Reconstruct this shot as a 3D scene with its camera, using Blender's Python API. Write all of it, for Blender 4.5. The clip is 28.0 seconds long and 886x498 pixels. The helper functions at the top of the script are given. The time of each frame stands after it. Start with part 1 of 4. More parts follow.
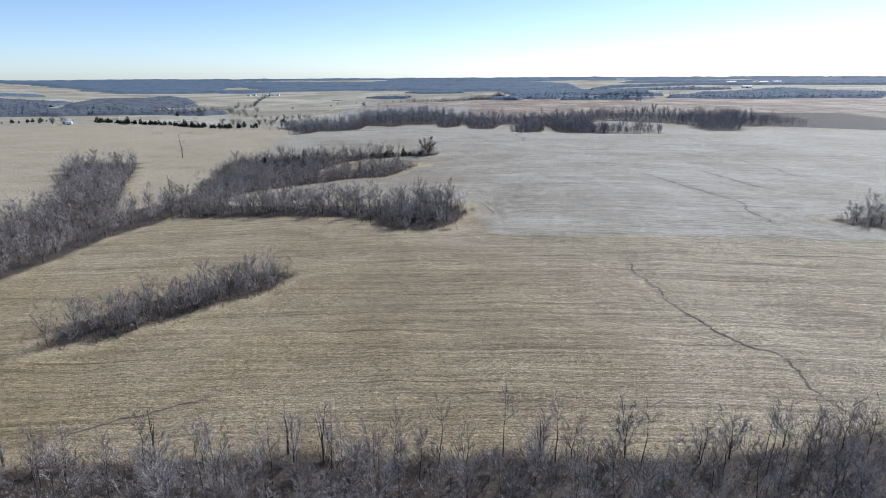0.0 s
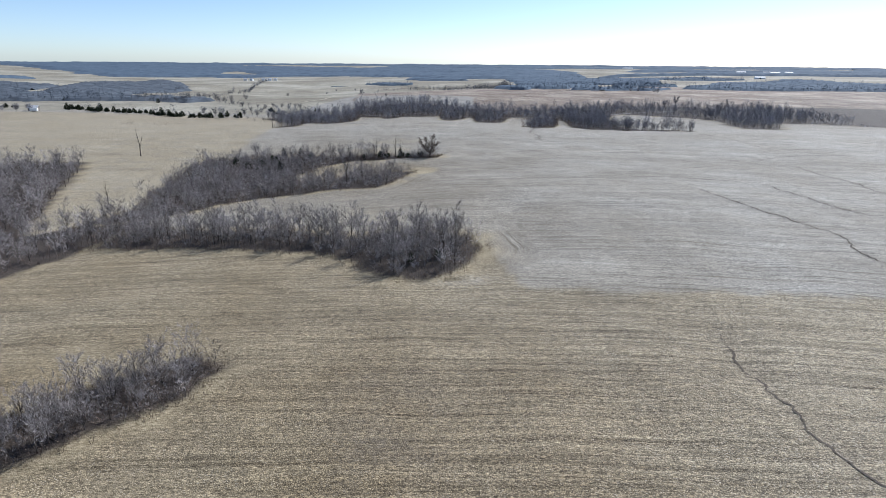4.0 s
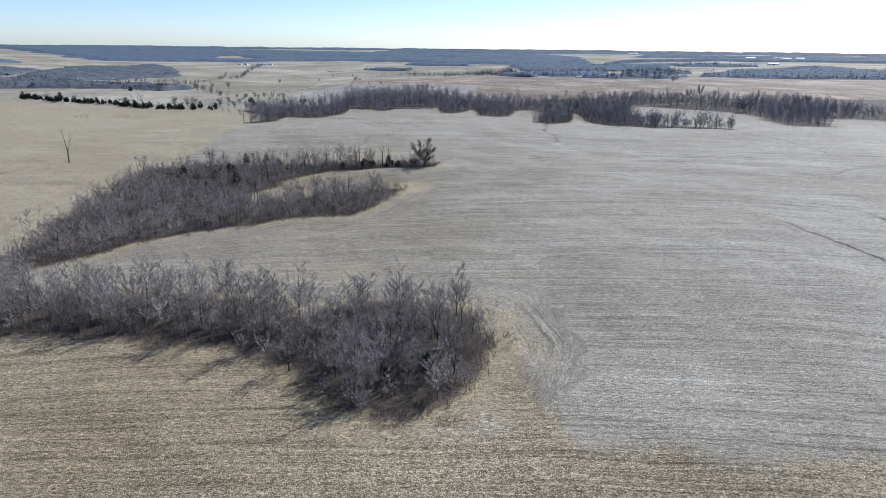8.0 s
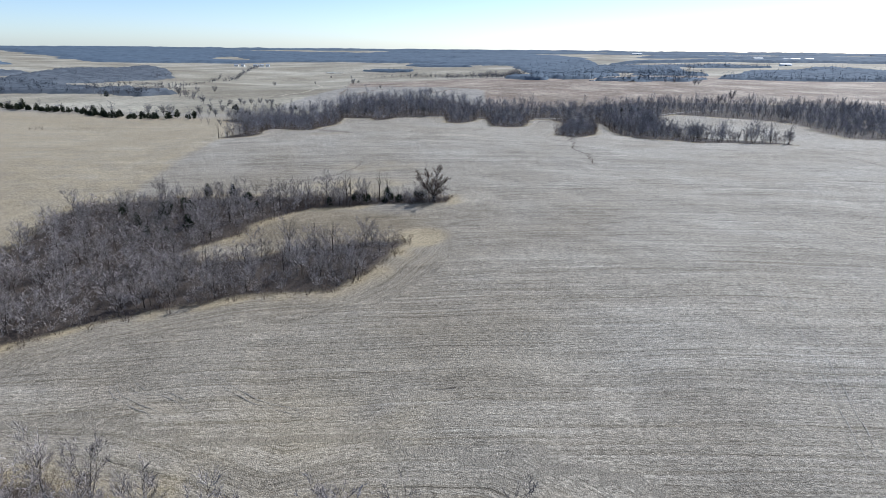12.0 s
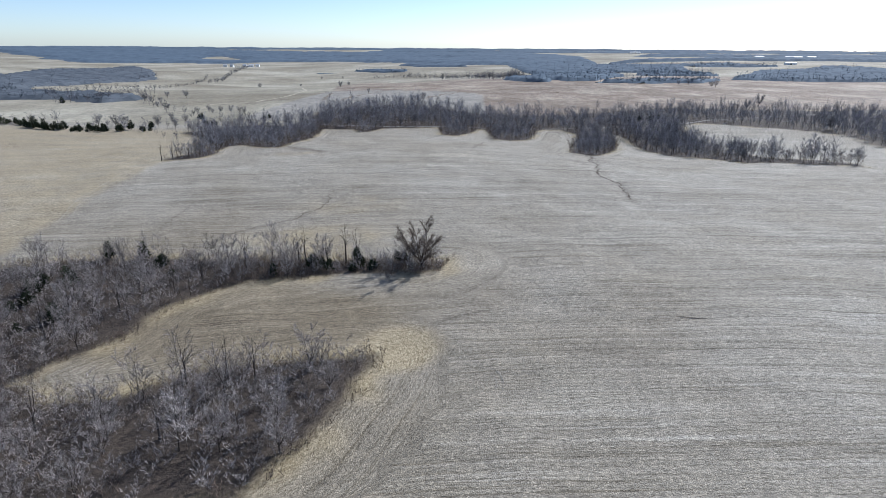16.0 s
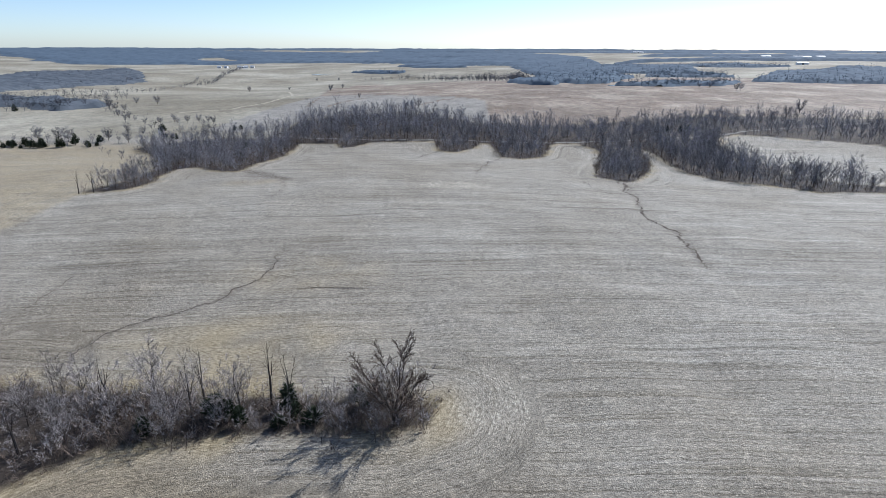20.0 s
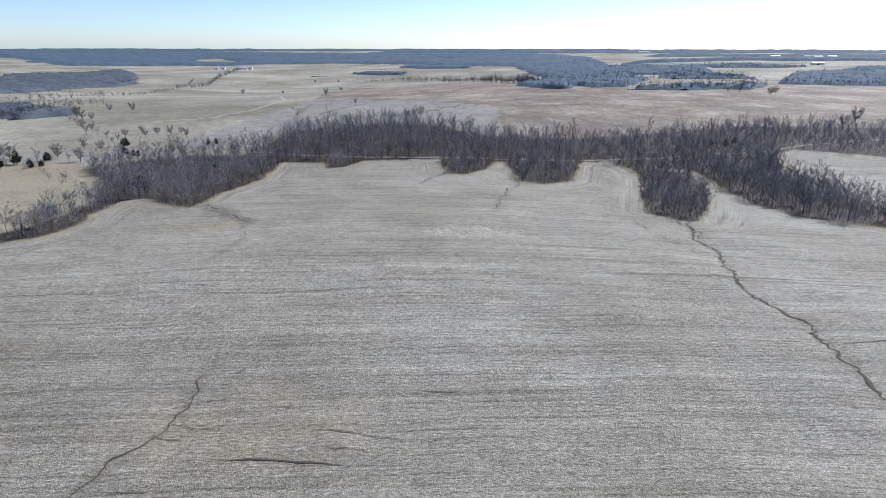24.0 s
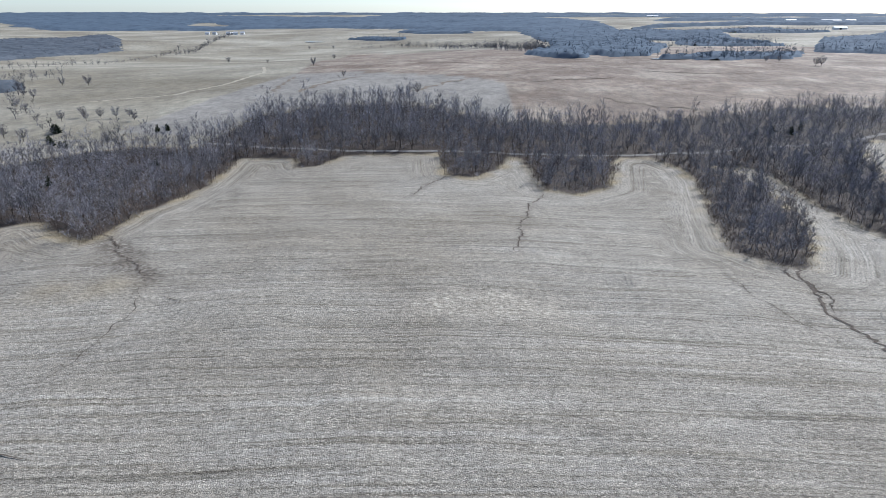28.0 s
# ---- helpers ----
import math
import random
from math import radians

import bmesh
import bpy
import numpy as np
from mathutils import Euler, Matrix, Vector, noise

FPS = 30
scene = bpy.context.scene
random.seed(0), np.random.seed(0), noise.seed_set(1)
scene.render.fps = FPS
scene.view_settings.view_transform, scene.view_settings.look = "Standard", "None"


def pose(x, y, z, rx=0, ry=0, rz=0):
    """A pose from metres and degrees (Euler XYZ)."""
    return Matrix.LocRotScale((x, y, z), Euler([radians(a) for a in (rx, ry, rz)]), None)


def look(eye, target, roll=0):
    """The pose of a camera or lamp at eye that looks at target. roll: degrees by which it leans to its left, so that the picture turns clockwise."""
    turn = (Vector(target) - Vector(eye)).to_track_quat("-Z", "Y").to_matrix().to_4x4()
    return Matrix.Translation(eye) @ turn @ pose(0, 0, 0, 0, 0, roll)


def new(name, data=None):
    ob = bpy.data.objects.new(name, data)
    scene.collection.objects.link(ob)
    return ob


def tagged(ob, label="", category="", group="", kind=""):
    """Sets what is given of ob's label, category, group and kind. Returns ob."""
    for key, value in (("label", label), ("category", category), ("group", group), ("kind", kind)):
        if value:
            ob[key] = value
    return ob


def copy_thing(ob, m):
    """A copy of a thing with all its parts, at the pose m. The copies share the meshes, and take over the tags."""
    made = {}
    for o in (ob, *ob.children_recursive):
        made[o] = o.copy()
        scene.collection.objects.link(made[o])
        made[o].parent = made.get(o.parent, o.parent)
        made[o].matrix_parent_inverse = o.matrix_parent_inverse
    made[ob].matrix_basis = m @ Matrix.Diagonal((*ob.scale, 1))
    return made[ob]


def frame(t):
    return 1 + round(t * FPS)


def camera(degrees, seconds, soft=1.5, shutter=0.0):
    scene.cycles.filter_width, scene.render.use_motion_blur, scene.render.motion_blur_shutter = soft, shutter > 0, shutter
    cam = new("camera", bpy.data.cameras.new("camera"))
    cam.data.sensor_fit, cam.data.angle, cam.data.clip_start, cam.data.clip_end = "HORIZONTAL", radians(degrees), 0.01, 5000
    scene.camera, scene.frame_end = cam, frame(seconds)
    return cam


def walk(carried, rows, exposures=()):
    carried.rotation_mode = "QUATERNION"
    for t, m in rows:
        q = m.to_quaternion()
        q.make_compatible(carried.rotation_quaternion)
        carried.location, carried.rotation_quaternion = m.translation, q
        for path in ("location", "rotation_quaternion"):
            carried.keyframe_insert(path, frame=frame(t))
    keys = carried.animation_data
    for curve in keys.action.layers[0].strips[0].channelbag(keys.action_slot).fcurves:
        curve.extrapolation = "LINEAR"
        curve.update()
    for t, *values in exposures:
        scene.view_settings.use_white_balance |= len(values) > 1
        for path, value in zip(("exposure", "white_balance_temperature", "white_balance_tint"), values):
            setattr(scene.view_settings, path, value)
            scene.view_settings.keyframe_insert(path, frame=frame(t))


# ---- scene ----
# ---- camera and its way: seconds, x, y, z, yaw, pitch, roll ----
cam = camera(73.0, 28.0, soft=0.8)
PATH = [
    (0, -0.00, 0.00, 55.47, 0.10, -16.34, -0.30),
    (0.5, 0.33, 5.56, 55.35, 0.26, -16.36, -0.15),
    (1, 0.50, 11.46, 55.30, 0.29, -16.40, -0.07),
    (1.5, 0.42, 17.65, 55.32, 0.24, -16.44, 0.02),
    (2, 0.12, 24.18, 55.37, 0.21, -16.45, 0.14),
    (2.5, -0.36, 30.83, 55.46, 0.12, -16.57, 0.23),
    (3, -0.86, 37.46, 55.54, 0.08, -16.85, 0.38),
    (3.5, -1.35, 44.04, 55.56, 0.07, -17.14, 0.42),
    (5.5, -1.75, 70.82, 55.90, 0.09, -18.72, 0.59),
    (6, -1.36, 77.68, 55.88, 0.09, -18.84, 0.61),
    (6.5, -0.92, 84.67, 55.89, 0.09, -18.85, 0.62),
    (7, -0.63, 91.55, 55.90, 0.08, -18.85, 0.63),
    (7.5, -0.58, 98.37, 55.92, 0.09, -18.88, 0.62),
    (8, -0.81, 105.18, 55.90, 0.10, -18.89, 0.62),
    (8.5, -1.21, 111.84, 55.84, 0.11, -18.83, 0.61),
    (9, -1.64, 118.44, 55.83, 0.10, -18.82, 0.59),
    (9.5, -2.08, 124.75, 55.81, 0.11, -18.83, 0.60),
    (10, -2.60, 131.17, 55.81, 0.14, -18.82, 0.53),
    (10.5, -3.12, 137.41, 55.81, 0.13, -18.81, 0.51),
    (11, -3.68, 143.56, 55.86, 0.15, -18.83, 0.55),
    (11.5, -4.34, 149.84, 55.96, 0.18, -18.85, 0.54),
    (12, -5.02, 156.27, 56.09, 0.14, -18.85, 0.55),
    (12.5, -5.75, 162.74, 56.21, -0.02, -18.85, 0.54),
    (14.5, -6.02, 189.19, 56.53, -0.22, -18.88, 0.46),
    (15, -5.45, 196.28, 56.60, -0.28, -18.91, 0.41),
    (15.5, -4.90, 203.39, 56.66, -0.24, -18.92, 0.39),
    (16, -4.46, 210.46, 56.68, -0.26, -18.95, 0.38),
    (16.5, -4.00, 217.61, 56.67, -0.32, -18.98, 0.40),
    (17, -3.37, 224.73, 56.62, -0.40, -18.99, 0.40),
    (17.5, -2.73, 231.86, 56.59, -0.38, -19.02, 0.40),
    (18, -2.28, 238.76, 56.52, -0.36, -19.01, 0.33),
    (18.5, -2.15, 245.35, 56.47, -0.29, -19.03, 0.25),
    (19, -2.20, 251.59, 56.41, -0.22, -19.04, 0.27),
    (19.5, -2.44, 257.61, 56.36, -0.20, -18.99, 0.24),
    (20, -2.82, 263.58, 56.31, -0.20, -18.92, 0.21),
    (20.5, -3.21, 269.56, 56.30, -0.16, -18.93, 0.18),
    (21, -3.58, 275.58, 56.28, -0.10, -18.92, 0.14),
    (21.5, -3.92, 281.50, 56.25, -0.07, -18.90, 0.12),
    (23.5, -5.20, 305.13, 56.37, -0.04, -18.90, 0.06),
    (24, -4.92, 311.59, 56.38, -0.00, -18.90, 0.09),
    (24.5, -4.62, 318.25, 56.38, 0.03, -18.87, 0.11),
    (25, -4.42, 324.91, 56.39, 0.04, -19.05, 0.08),
    (25.5, -4.26, 331.49, 56.44, 0.12, -20.19, 0.05),
    (26, -4.24, 338.22, 56.49, 0.16, -21.48, -0.04),
    (26.5, -4.37, 344.83, 56.54, 0.16, -22.06, -0.00),
    (27, -4.55, 351.40, 56.51, 0.10, -22.05, 0.04),
    (27.5, -4.65, 357.88, 56.42, 0.09, -22.06, 0.09),
    (28, -4.61, 364.00, 56.27, 0.10, -21.98, 0.06),
]


def drone(x, y, z, yaw, pitch, roll):
    """A pose from a heading, a tilt up and a lean, in degrees."""
    return pose(x, y, z, 0, 0, yaw) @ pose(0, 0, 0, 90 + pitch) @ pose(0, 0, 0, 0, 0, roll)


walk(cam, [(t, drone(*p)) for t, *p in PATH], exposures=((0.0, 0.45, 5800, 10), (28.0, 0.45, 5800, 10)))

# ---- light: late-winter sun ahead and to the right, thin bright sky ----
SUN_AZ, SUN_EL = 48.0, 40.0           # degrees clockwise from +y, above the ground
world = bpy.data.worlds.new("world")
scene.world = world
world.use_nodes = True
wn, wl = world.node_tree.nodes, world.node_tree.links
sky = wn.new("ShaderNodeTexSky")
sky.sky_type, sky.sun_disc = "NISHITA", False
sky.sun_elevation, sky.sun_rotation = radians(SUN_EL), radians(SUN_AZ)
sky.air_density, sky.dust_density, sky.ozone_density = 0.6, 0.35, 1.0
wl.new(sky.outputs[0], wn["Background"].inputs[0])
wn["Background"].inputs[1].default_value = 0.104
sun = new("sun", bpy.data.lights.new("sun", "SUN"))
sun.data.energy, sun.data.angle, sun.data.color = 4.7, radians(0.45), (1.0, 0.95, 0.88)
sdir = Vector((math.sin(radians(SUN_AZ)) * math.cos(radians(SUN_EL)), math.cos(radians(SUN_AZ)) * math.cos(radians(SUN_EL)), math.sin(radians(SUN_EL))))
sun.matrix_world = look(sdir * 300, (0, 0, 0))

# ---- helpers of this scene ----
rng = np.random.default_rng(7)


def mesh_np(name, verts, tris, mat, smooth=False):
    me = bpy.data.meshes.new(name)
    verts, tris = np.asarray(verts, np.float32), np.asarray(tris, np.int32)
    k = tris.shape[1]
    me.vertices.add(len(verts))
    me.vertices.foreach_set("co", verts.ravel())
    me.loops.add(tris.size)
    me.loops.foreach_set("vertex_index", tris.ravel())
    me.polygons.add(len(tris))
    me.polygons.foreach_set("loop_start", np.arange(0, tris.size, k, dtype=np.int32))
    me.polygons.foreach_set("use_smooth", np.full(len(tris), smooth))
    me.update(calc_edges=True)
    me.materials.append(mat)
    return me


def inside(x, y, poly):
    """Which of the points lie inside the polygon."""
    x, y = np.asarray(x, float), np.asarray(y, float)
    hit = np.zeros(x.shape, bool)
    for (x0, y0), (x1, y1) in zip(poly, poly[1:] + poly[:1]):
        cross = (y0 > y) != (y1 > y)
        hit ^= cross & (x < (x1 - x0) * (y - y0) / ((y1 - y0) or 1e-9) + x0)
    return hit


def edge_distance(x, y, line, closed=True):
    """Distance of points from a polygon's edge or a line."""
    x, y = np.asarray(x, float), np.asarray(y, float)
    best = np.full(x.shape, 1e9)
    for (x0, y0), (x1, y1) in zip(line, line[1:] + (line[:1] if closed else [])):
        dx, dy = x1 - x0, y1 - y0
        u = np.clip(((x - x0) * dx + (y - y0) * dy) / (dx * dx + dy * dy + 1e-9), 0, 1)
        best = np.minimum(best, np.hypot(x - x0 - u * dx, y - y0 - u * dy))
    return best


def signed(x, y, poly):
    d = edge_distance(x, y, poly)
    return np.where(inside(x, y, poly), -d, d)


def wob(x, y, seed, size):
    """Smooth wandering values between about -1 and 1."""
    r = np.random.default_rng(seed)
    out = 0.0
    for k in range(5):
        a, ph = r.uniform(0, 6.283), r.uniform(0, 6.283, 2)
        f = 6.283 / size * r.uniform(0.6, 1.7)
        out = out + np.sin((x * math.cos(a) + y * math.sin(a)) * f + ph[0] + 1.3 * np.sin((y * math.cos(a) - x * math.sin(a)) * f * 0.7 + ph[1]))
    return out / 3.0


# ---- the lie of the land: gentle swells on a 70 m raster, from x = -200 on ----
SWELLS = [
    (50, (-0.2, -1.6, -2.1, -0.5, -2.2, -1.2, -0.1)),
    (120, (0.0, -0.1, -0.7, -0.7, -1.3, -1.0, -0.1)),
    (190, (-0.6, -1.0, -0.3, 0.0, 0.6, -0.5, -0.2)),
    (260, (-0.7, -2.2, -1.2, 2.3, 1.3, -0.6, -0.2)),
    (330, (1.1, -0.1, -2.4, -0.5, 0.3, 1.0, 0.4)),
    (400, (0.3, 0.6, 1.2, 1.7, 0.2, 1.8, 0.7)),
    (470, (-1.5, -0.3, 1.6, 2.3, -1.8, -0.6, -0.5)),
    (540, (-1.5, -2.2, -2.8, -2.3, -3.2, -1.7, -2.3)),
]


# broad rises and hollows further off: x, y, size, height
BROAD = [(0, 690, 70, 3), (200, 860, 190, 7), (60, 980, 160, 4), (-330, 1480, 330, -32), (-900, 2500, 700, -34), (900, 1500, 450, 4), (300, 2000, 400, -8)]


def smooth_step(v, lo, hi):
    u = np.clip((v - lo) / (hi - lo), 0, 1)
    return u * u * (3 - 2 * u)


def land(x, y):
    x, y = np.asarray(x, float), np.asarray(y, float)
    z = np.full(np.broadcast(x, y).shape, 13.0)
    for cy, row in SWELLS:
        for n, a in enumerate(row):
            z = z + a * np.exp(-((x + 200 - 70 * n) ** 2 + (y - cy) ** 2) / 7200)
    for cx, cy, size, a in BROAD:
        z = z + a * np.exp(-((x - cx) ** 2 + (y - cy) ** 2) / (2 * size * size))
    r = np.hypot(x, y - 200)
    return z + 5 * smooth_step(r, 2500, 4700) + 2.5 * smooth_step(r, 550, 1200) * wob(x, y, 3, 500)


# ---- washed-out gullies, as lines on the plan: half-width, depth, line ----
GULLIES = [
    (0.4, 0.5, [(46, 146), (45.5, 138), (46, 129), (47, 118), (49, 107), (53, 98), (58, 93), (57, 86), (57, 78), (60, 73), (66, 66)]),
    (0.6, 0.5, [(62, 469), (57, 455), (54, 445), (55, 437), (52, 424), (49, 413), (50, 405), (52, 396), (50, 381), (49, 372)]),
    (0.26, 0.3, [(-62, 340), (-58, 346.3), (-55, 352), (-49, 356.8), (-42.5, 361.5), (-40, 366.8), (-38, 370), (-36.8, 376), (-36.5, 384)]),
    (0.4, 0.25, [(-78, 484), (-67.6, 471), (-59.3, 460.4), (-53, 453)]),
    (0.4, 0.25, [(23, 521), (17, 506), (13, 490), (11, 480), (9, 466)]),
    (0.4, 0.2, [(-4, 538), (-9, 528), (-14, 512)]),
    (0.45, 0.3, [(78.2, 251.6), (83.8, 245.8), (87.8, 236.8), (91.9, 220.9), (95.6, 213.0), (99.6, 205.0), (100.7, 197.6), (97.7, 187.0), (98.4, 178.0), (99.5, 171.6)]),
    (0.38, 0.3, [(110.9, 260.3), (113.2, 247.7), (116.1, 235.0), (119.5, 226.5), (123.8, 222.3), (127.8, 218.1), (131.1, 211.7)]),
    (0.45, 0.3, [(143.9, 297.5), (143.9, 280.6), (147.8, 266.4), (147.4, 252.7), (152.0, 241.6)]),
    (0.25, 0.2, [(118.6, 314.4), (122.3, 306.5), (132.5, 307.5), (146.6, 319.1), (162.8, 324.8), (186.6, 327.4)]),
    (0.3, 0.25, [(149.9, 410.8), (154.1, 391.7), (154.1, 364.2), (154.5, 341.1)]),
    (0.12, 0.1, [(-33.1, 379.1), (-31.6, 383.4), (-30.1, 387.2)]),
    (0.15, 0.15, [(-75.4, 354.8), (-74.9, 361), (-75.3, 370), (-74.3, 378)]),
    (0.5, 0.35, [(157, 432), (168, 418), (176, 402), (182, 380)]),
    (0.4, 0.25, [(59, 468), (57, 462), (58, 452), (55, 444)]),
    (0.34, 0.3, [(-54, 69), (-50, 72), (-45, 74), (-40, 77), (-34, 82)]),
    (0.14, 0.1, [(-8, 298), (-2, 301), (4, 303), (10, 304)]),
    (0.13, 0.1, [(-54.5, 452), (-51, 444), (-49.7, 440), (-50.4, 430.7), (-52, 422)]),
    (0.14, 0.12, [(44, 463), (45, 452), (47, 441), (50, 434)]),
]
# dark furrows where water stood along the rows: half-width, line
FURROWS = [
    (0.3, [(-38.3, 369.9), (-36.5, 369.4), (-34.9, 369.4)]), (0.18, [(-33.6, 369.9), (-31.5, 371.0)]), (0.16, [(-41.1, 361.3), (-37.9, 361.2), (-34.8, 360.8)]), (0.2, [(-18.7, 367.3), (-16.6, 366.9), (-13.7, 366.4)]), (0.16, [(-26.3, 374.8), (-23.1, 374.3), (-20.1, 374.3)]), (0.16, [(-36.3, 375.8), (-33.8, 376.4), (-29.9, 376.4)]),
    (0.2, [(4.8, 399.6), (9.3, 399.5), (13.8, 399.4)]), (0.18, [(16.3, 399.1), (18.4, 399)]), (0.3, [(-49, 447.3), (-46, 445.5), (-43.9, 444.2)]), (0.16, [(9, 393), (16, 392)]), (0.18, [(-20, 370), (-14, 369), (-9, 368)]),
    (0.16, [(-56, 412), (-50, 411), (-44, 410)]), (0.2, [(-37, 372), (-34, 371), (-30, 371)]), (0.15, [(20, 428), (25, 427)]),
    (0.16, [(-10, 378), (-2, 377)]), (0.2, [(-30, 366), (-22, 365), (-14, 364)]), (0.15, [(28, 440), (33, 439)]),
    (0.18, [(52, 389), (58, 390), (66, 391)]), (0.15, [(10, 340), (18, 339)]), (0.15, [(30, 300), (38, 298), (44, 298)]),
    (0.15, [(-20, 230), (-12, 229)]), (0.16, [(-8, 225), (0, 224)]), (0.14, [(20, 150), (30, 149)]), (0.14, [(-10, 152), (0, 151)]),
]
ROAD = [(-160, 590), (-118, 586), (-104.6, 584.3), (-87.7, 582), (-70, 576.5), (-49.5, 572), (-28.5, 569.5), (-10, 569), (19.7, 566), (45.8, 564.5), (64, 566), (84.7, 569), (107, 573.6), (125, 577), (143, 580.5), (160, 590), (250, 612), (400, 640)]


def carved(x, y):
    """Height of the worked ground, gullies cut in."""
    near = (np.abs(x) < 320) & (y > -20) & (y < 720)
    z = land(x, y) + np.where(near, 0.12 * wob(x, y, 11, 9) + 0.25 * wob(x, y, 12, 30), 0)
    for half, depth, line in GULLIES:
        d = edge_distance(x, y, line, False)
        z = z - 0.35 * depth * np.exp(-(d / (half + 0.9)) ** 2)
    return z


# ---- woods, as outlines on the plan ----
WOOD_NEAR = [(-75, 63), (-45, 65), (-20, 66), (10, 66), (30, 66), (45, 68), (60, 72), (80, 73), (80, 36), (-75, 36)]
WOOD_STRIP = [(-72, 95), (-60, 102), (-48, 114), (-37, 125.5), (-35, 133), (-42, 138), (-52, 129), (-64, 117), (-72, 107)]
WOOD_KNOB = [(-91, 191), (-69, 193), (-57, 191), (-44, 188), (-33, 186), (-25, 182), (-17, 172), (-10, 168.5), (-4, 169.5), (2, 173.5), (7.5, 187),
             (5, 196), (-2, 202), (-14, 202), (-24, 199), (-34, 204), (-50, 209), (-70, 211), (-88, 216)]
WOOD_FORK = [(-90, 226), (-81, 232), (-75, 242), (-65, 250), (-55, 255), (-45, 258), (-35, 260), (-26, 260), (-21, 267), (-16, 280), (-14, 290),
             (-23, 290), (-40, 288), (-49, 282), (-57, 280), (-66, 287), (-57, 300), (-54, 311), (-48, 318), (-42, 322), (-27, 324), (-9, 323), (-4, 325), (-3, 330),
             (-22, 332), (-37, 334), (-70, 337), (-92, 334), (-112, 326), (-112, 311), (-108, 285), (-106, 262), (-100, 240), (-108, 215)]
WOOD_WEST = [(-88, 214), (-91, 190), (-97, 170), (-100, 142), (-104, 128), (-128, 128), (-143, 182), (-156, 235), (-186, 290), (-190, 310), (-160, 314),
             (-153, 300), (-138, 258), (-116, 208), (-108, 215), (-90, 226)]
WOOD_CREEK = [(-112, 440), (-99, 443), (-97, 456), (-101, 471), (-103, 489), (-96, 491), (-83, 479), (-75, 474), (-76, 496), (-71, 527), (-73, 562), (-55, 560), (-51, 549), (-45, 550),
              (-38, 565), (-6, 566), (-4, 539), (4, 535), (14, 550), (17, 562), (21, 560), (23, 524), (31, 518), (43, 529), (50, 555), (55, 562), (65, 563),
              (71, 550), (70, 535), (64, 514), (58, 495), (52, 474), (56, 467), (63, 465), (70, 476), (79, 495), (84, 513), (88, 535), (86, 548), (81, 554),
              (94, 551), (95, 530), (93, 513), (92, 496), (96, 476), (109, 464), (117, 449), (136, 447), (157, 434),
              (160, 445), (141, 464), (129, 490), (126, 538), (134, 553), (141, 574), (155, 583), (205, 556), (214, 535), (205, 472), (214, 457), (226, 458), (250, 512), (280, 491), (307, 464), (330, 446), (400, 430), (420, 620), (300, 630), (250, 625), (160, 640), (100, 618),
              (60, 606), (20, 612), (-20, 645), (-60, 648), (-86, 630), (-90, 600), (-95, 576), (-112, 580), (-130, 573), (-146, 560), (-150, 548), (-135, 534), (-123, 513), (-112, 487), (-110, 470)]
WOOD_EAST = [(116, 179), (122, 171), (140, 163), (165, 160), (165, 175), (135, 184)]
WOODS = [WOOD_NEAR, WOOD_STRIP, WOOD_KNOB, WOOD_FORK, WOOD_WEST, WOOD_CREEK, WOOD_EAST]


# ---- materials ----
def material(name, build, rough=0.95):
    m = bpy.data.materials.new(name)
    m.use_nodes = True
    n, l = m.node_tree.nodes, m.node_tree.links
    n["Principled BSDF"].inputs["Roughness"].default_value = rough
    n["Principled BSDF"].inputs["Specular IOR Level"].default_value = 0.2
    build(n, l, n["Principled BSDF"])
    return m


def node(n, kind, **values):
    k = n.new(kind)
    for key, v in values.items():
        k.inputs[key].default_value = v
    return k


def ramp(n, l, source, *stops):
    r = n.new("ShaderNodeValToRGB")
    while len(r.color_ramp.elements) < len(stops):
        r.color_ramp.elements.new(0.5)
    for e, (p, c) in zip(r.color_ramp.elements, stops):
        e.position, e.color = p, (*c, 1) if len(c) == 3 else c
    l.new(source, r.inputs[0])
    return r.outputs[0]


def mix(n, l, fac, a, b, blend="MIX"):
    m = n.new("ShaderNodeMix")
    m.data_type, m.blend_type = "RGBA", blend
    for value, slot in ((fac, 0), (a, 6), (b, 7)):
        if hasattr(value, "links"):
            l.new(value, m.inputs[slot])
        else:
            m.inputs[slot].default_value = value if slot == 0 else (*value, 1)
    return m.outputs[2]


def bark_like(c0, c1, size):
    """Wood and twigs: tone by plant, by piece and by fine grain."""
    def build(n, l, bsdf):
        info, geo, tone = n.new("ShaderNodeObjectInfo"), n.new("ShaderNodeNewGeometry"), n.new("ShaderNodeAttribute")
        tone.attribute_name = "tone"
        tex = node(n, "ShaderNodeTexNoise", Scale=size, Detail=3.0)
        l.new(geo.outputs["Position"], tex.inputs["Vector"])
        total = None
        for src, k in ((geo.outputs["Random Per Island"], 0.3), (info.outputs["Random"], 0.22), (tone.outputs["Fac"], 0.35), (tex.outputs[0], 0.5)):
            m = n.new("ShaderNodeMath")
            m.operation = "MULTIPLY_ADD"
            m.inputs[1].default_value = k
            l.new(src, m.inputs[0])
            if total is None:
                m.inputs[2].default_value = 0.0
            else:
                l.new(total, m.inputs[2])
            total = m.outputs[0]
        l.new(ramp(n, l, total, (0.3, c0), (0.95, c1)), bsdf.inputs["Base Color"])
    return build


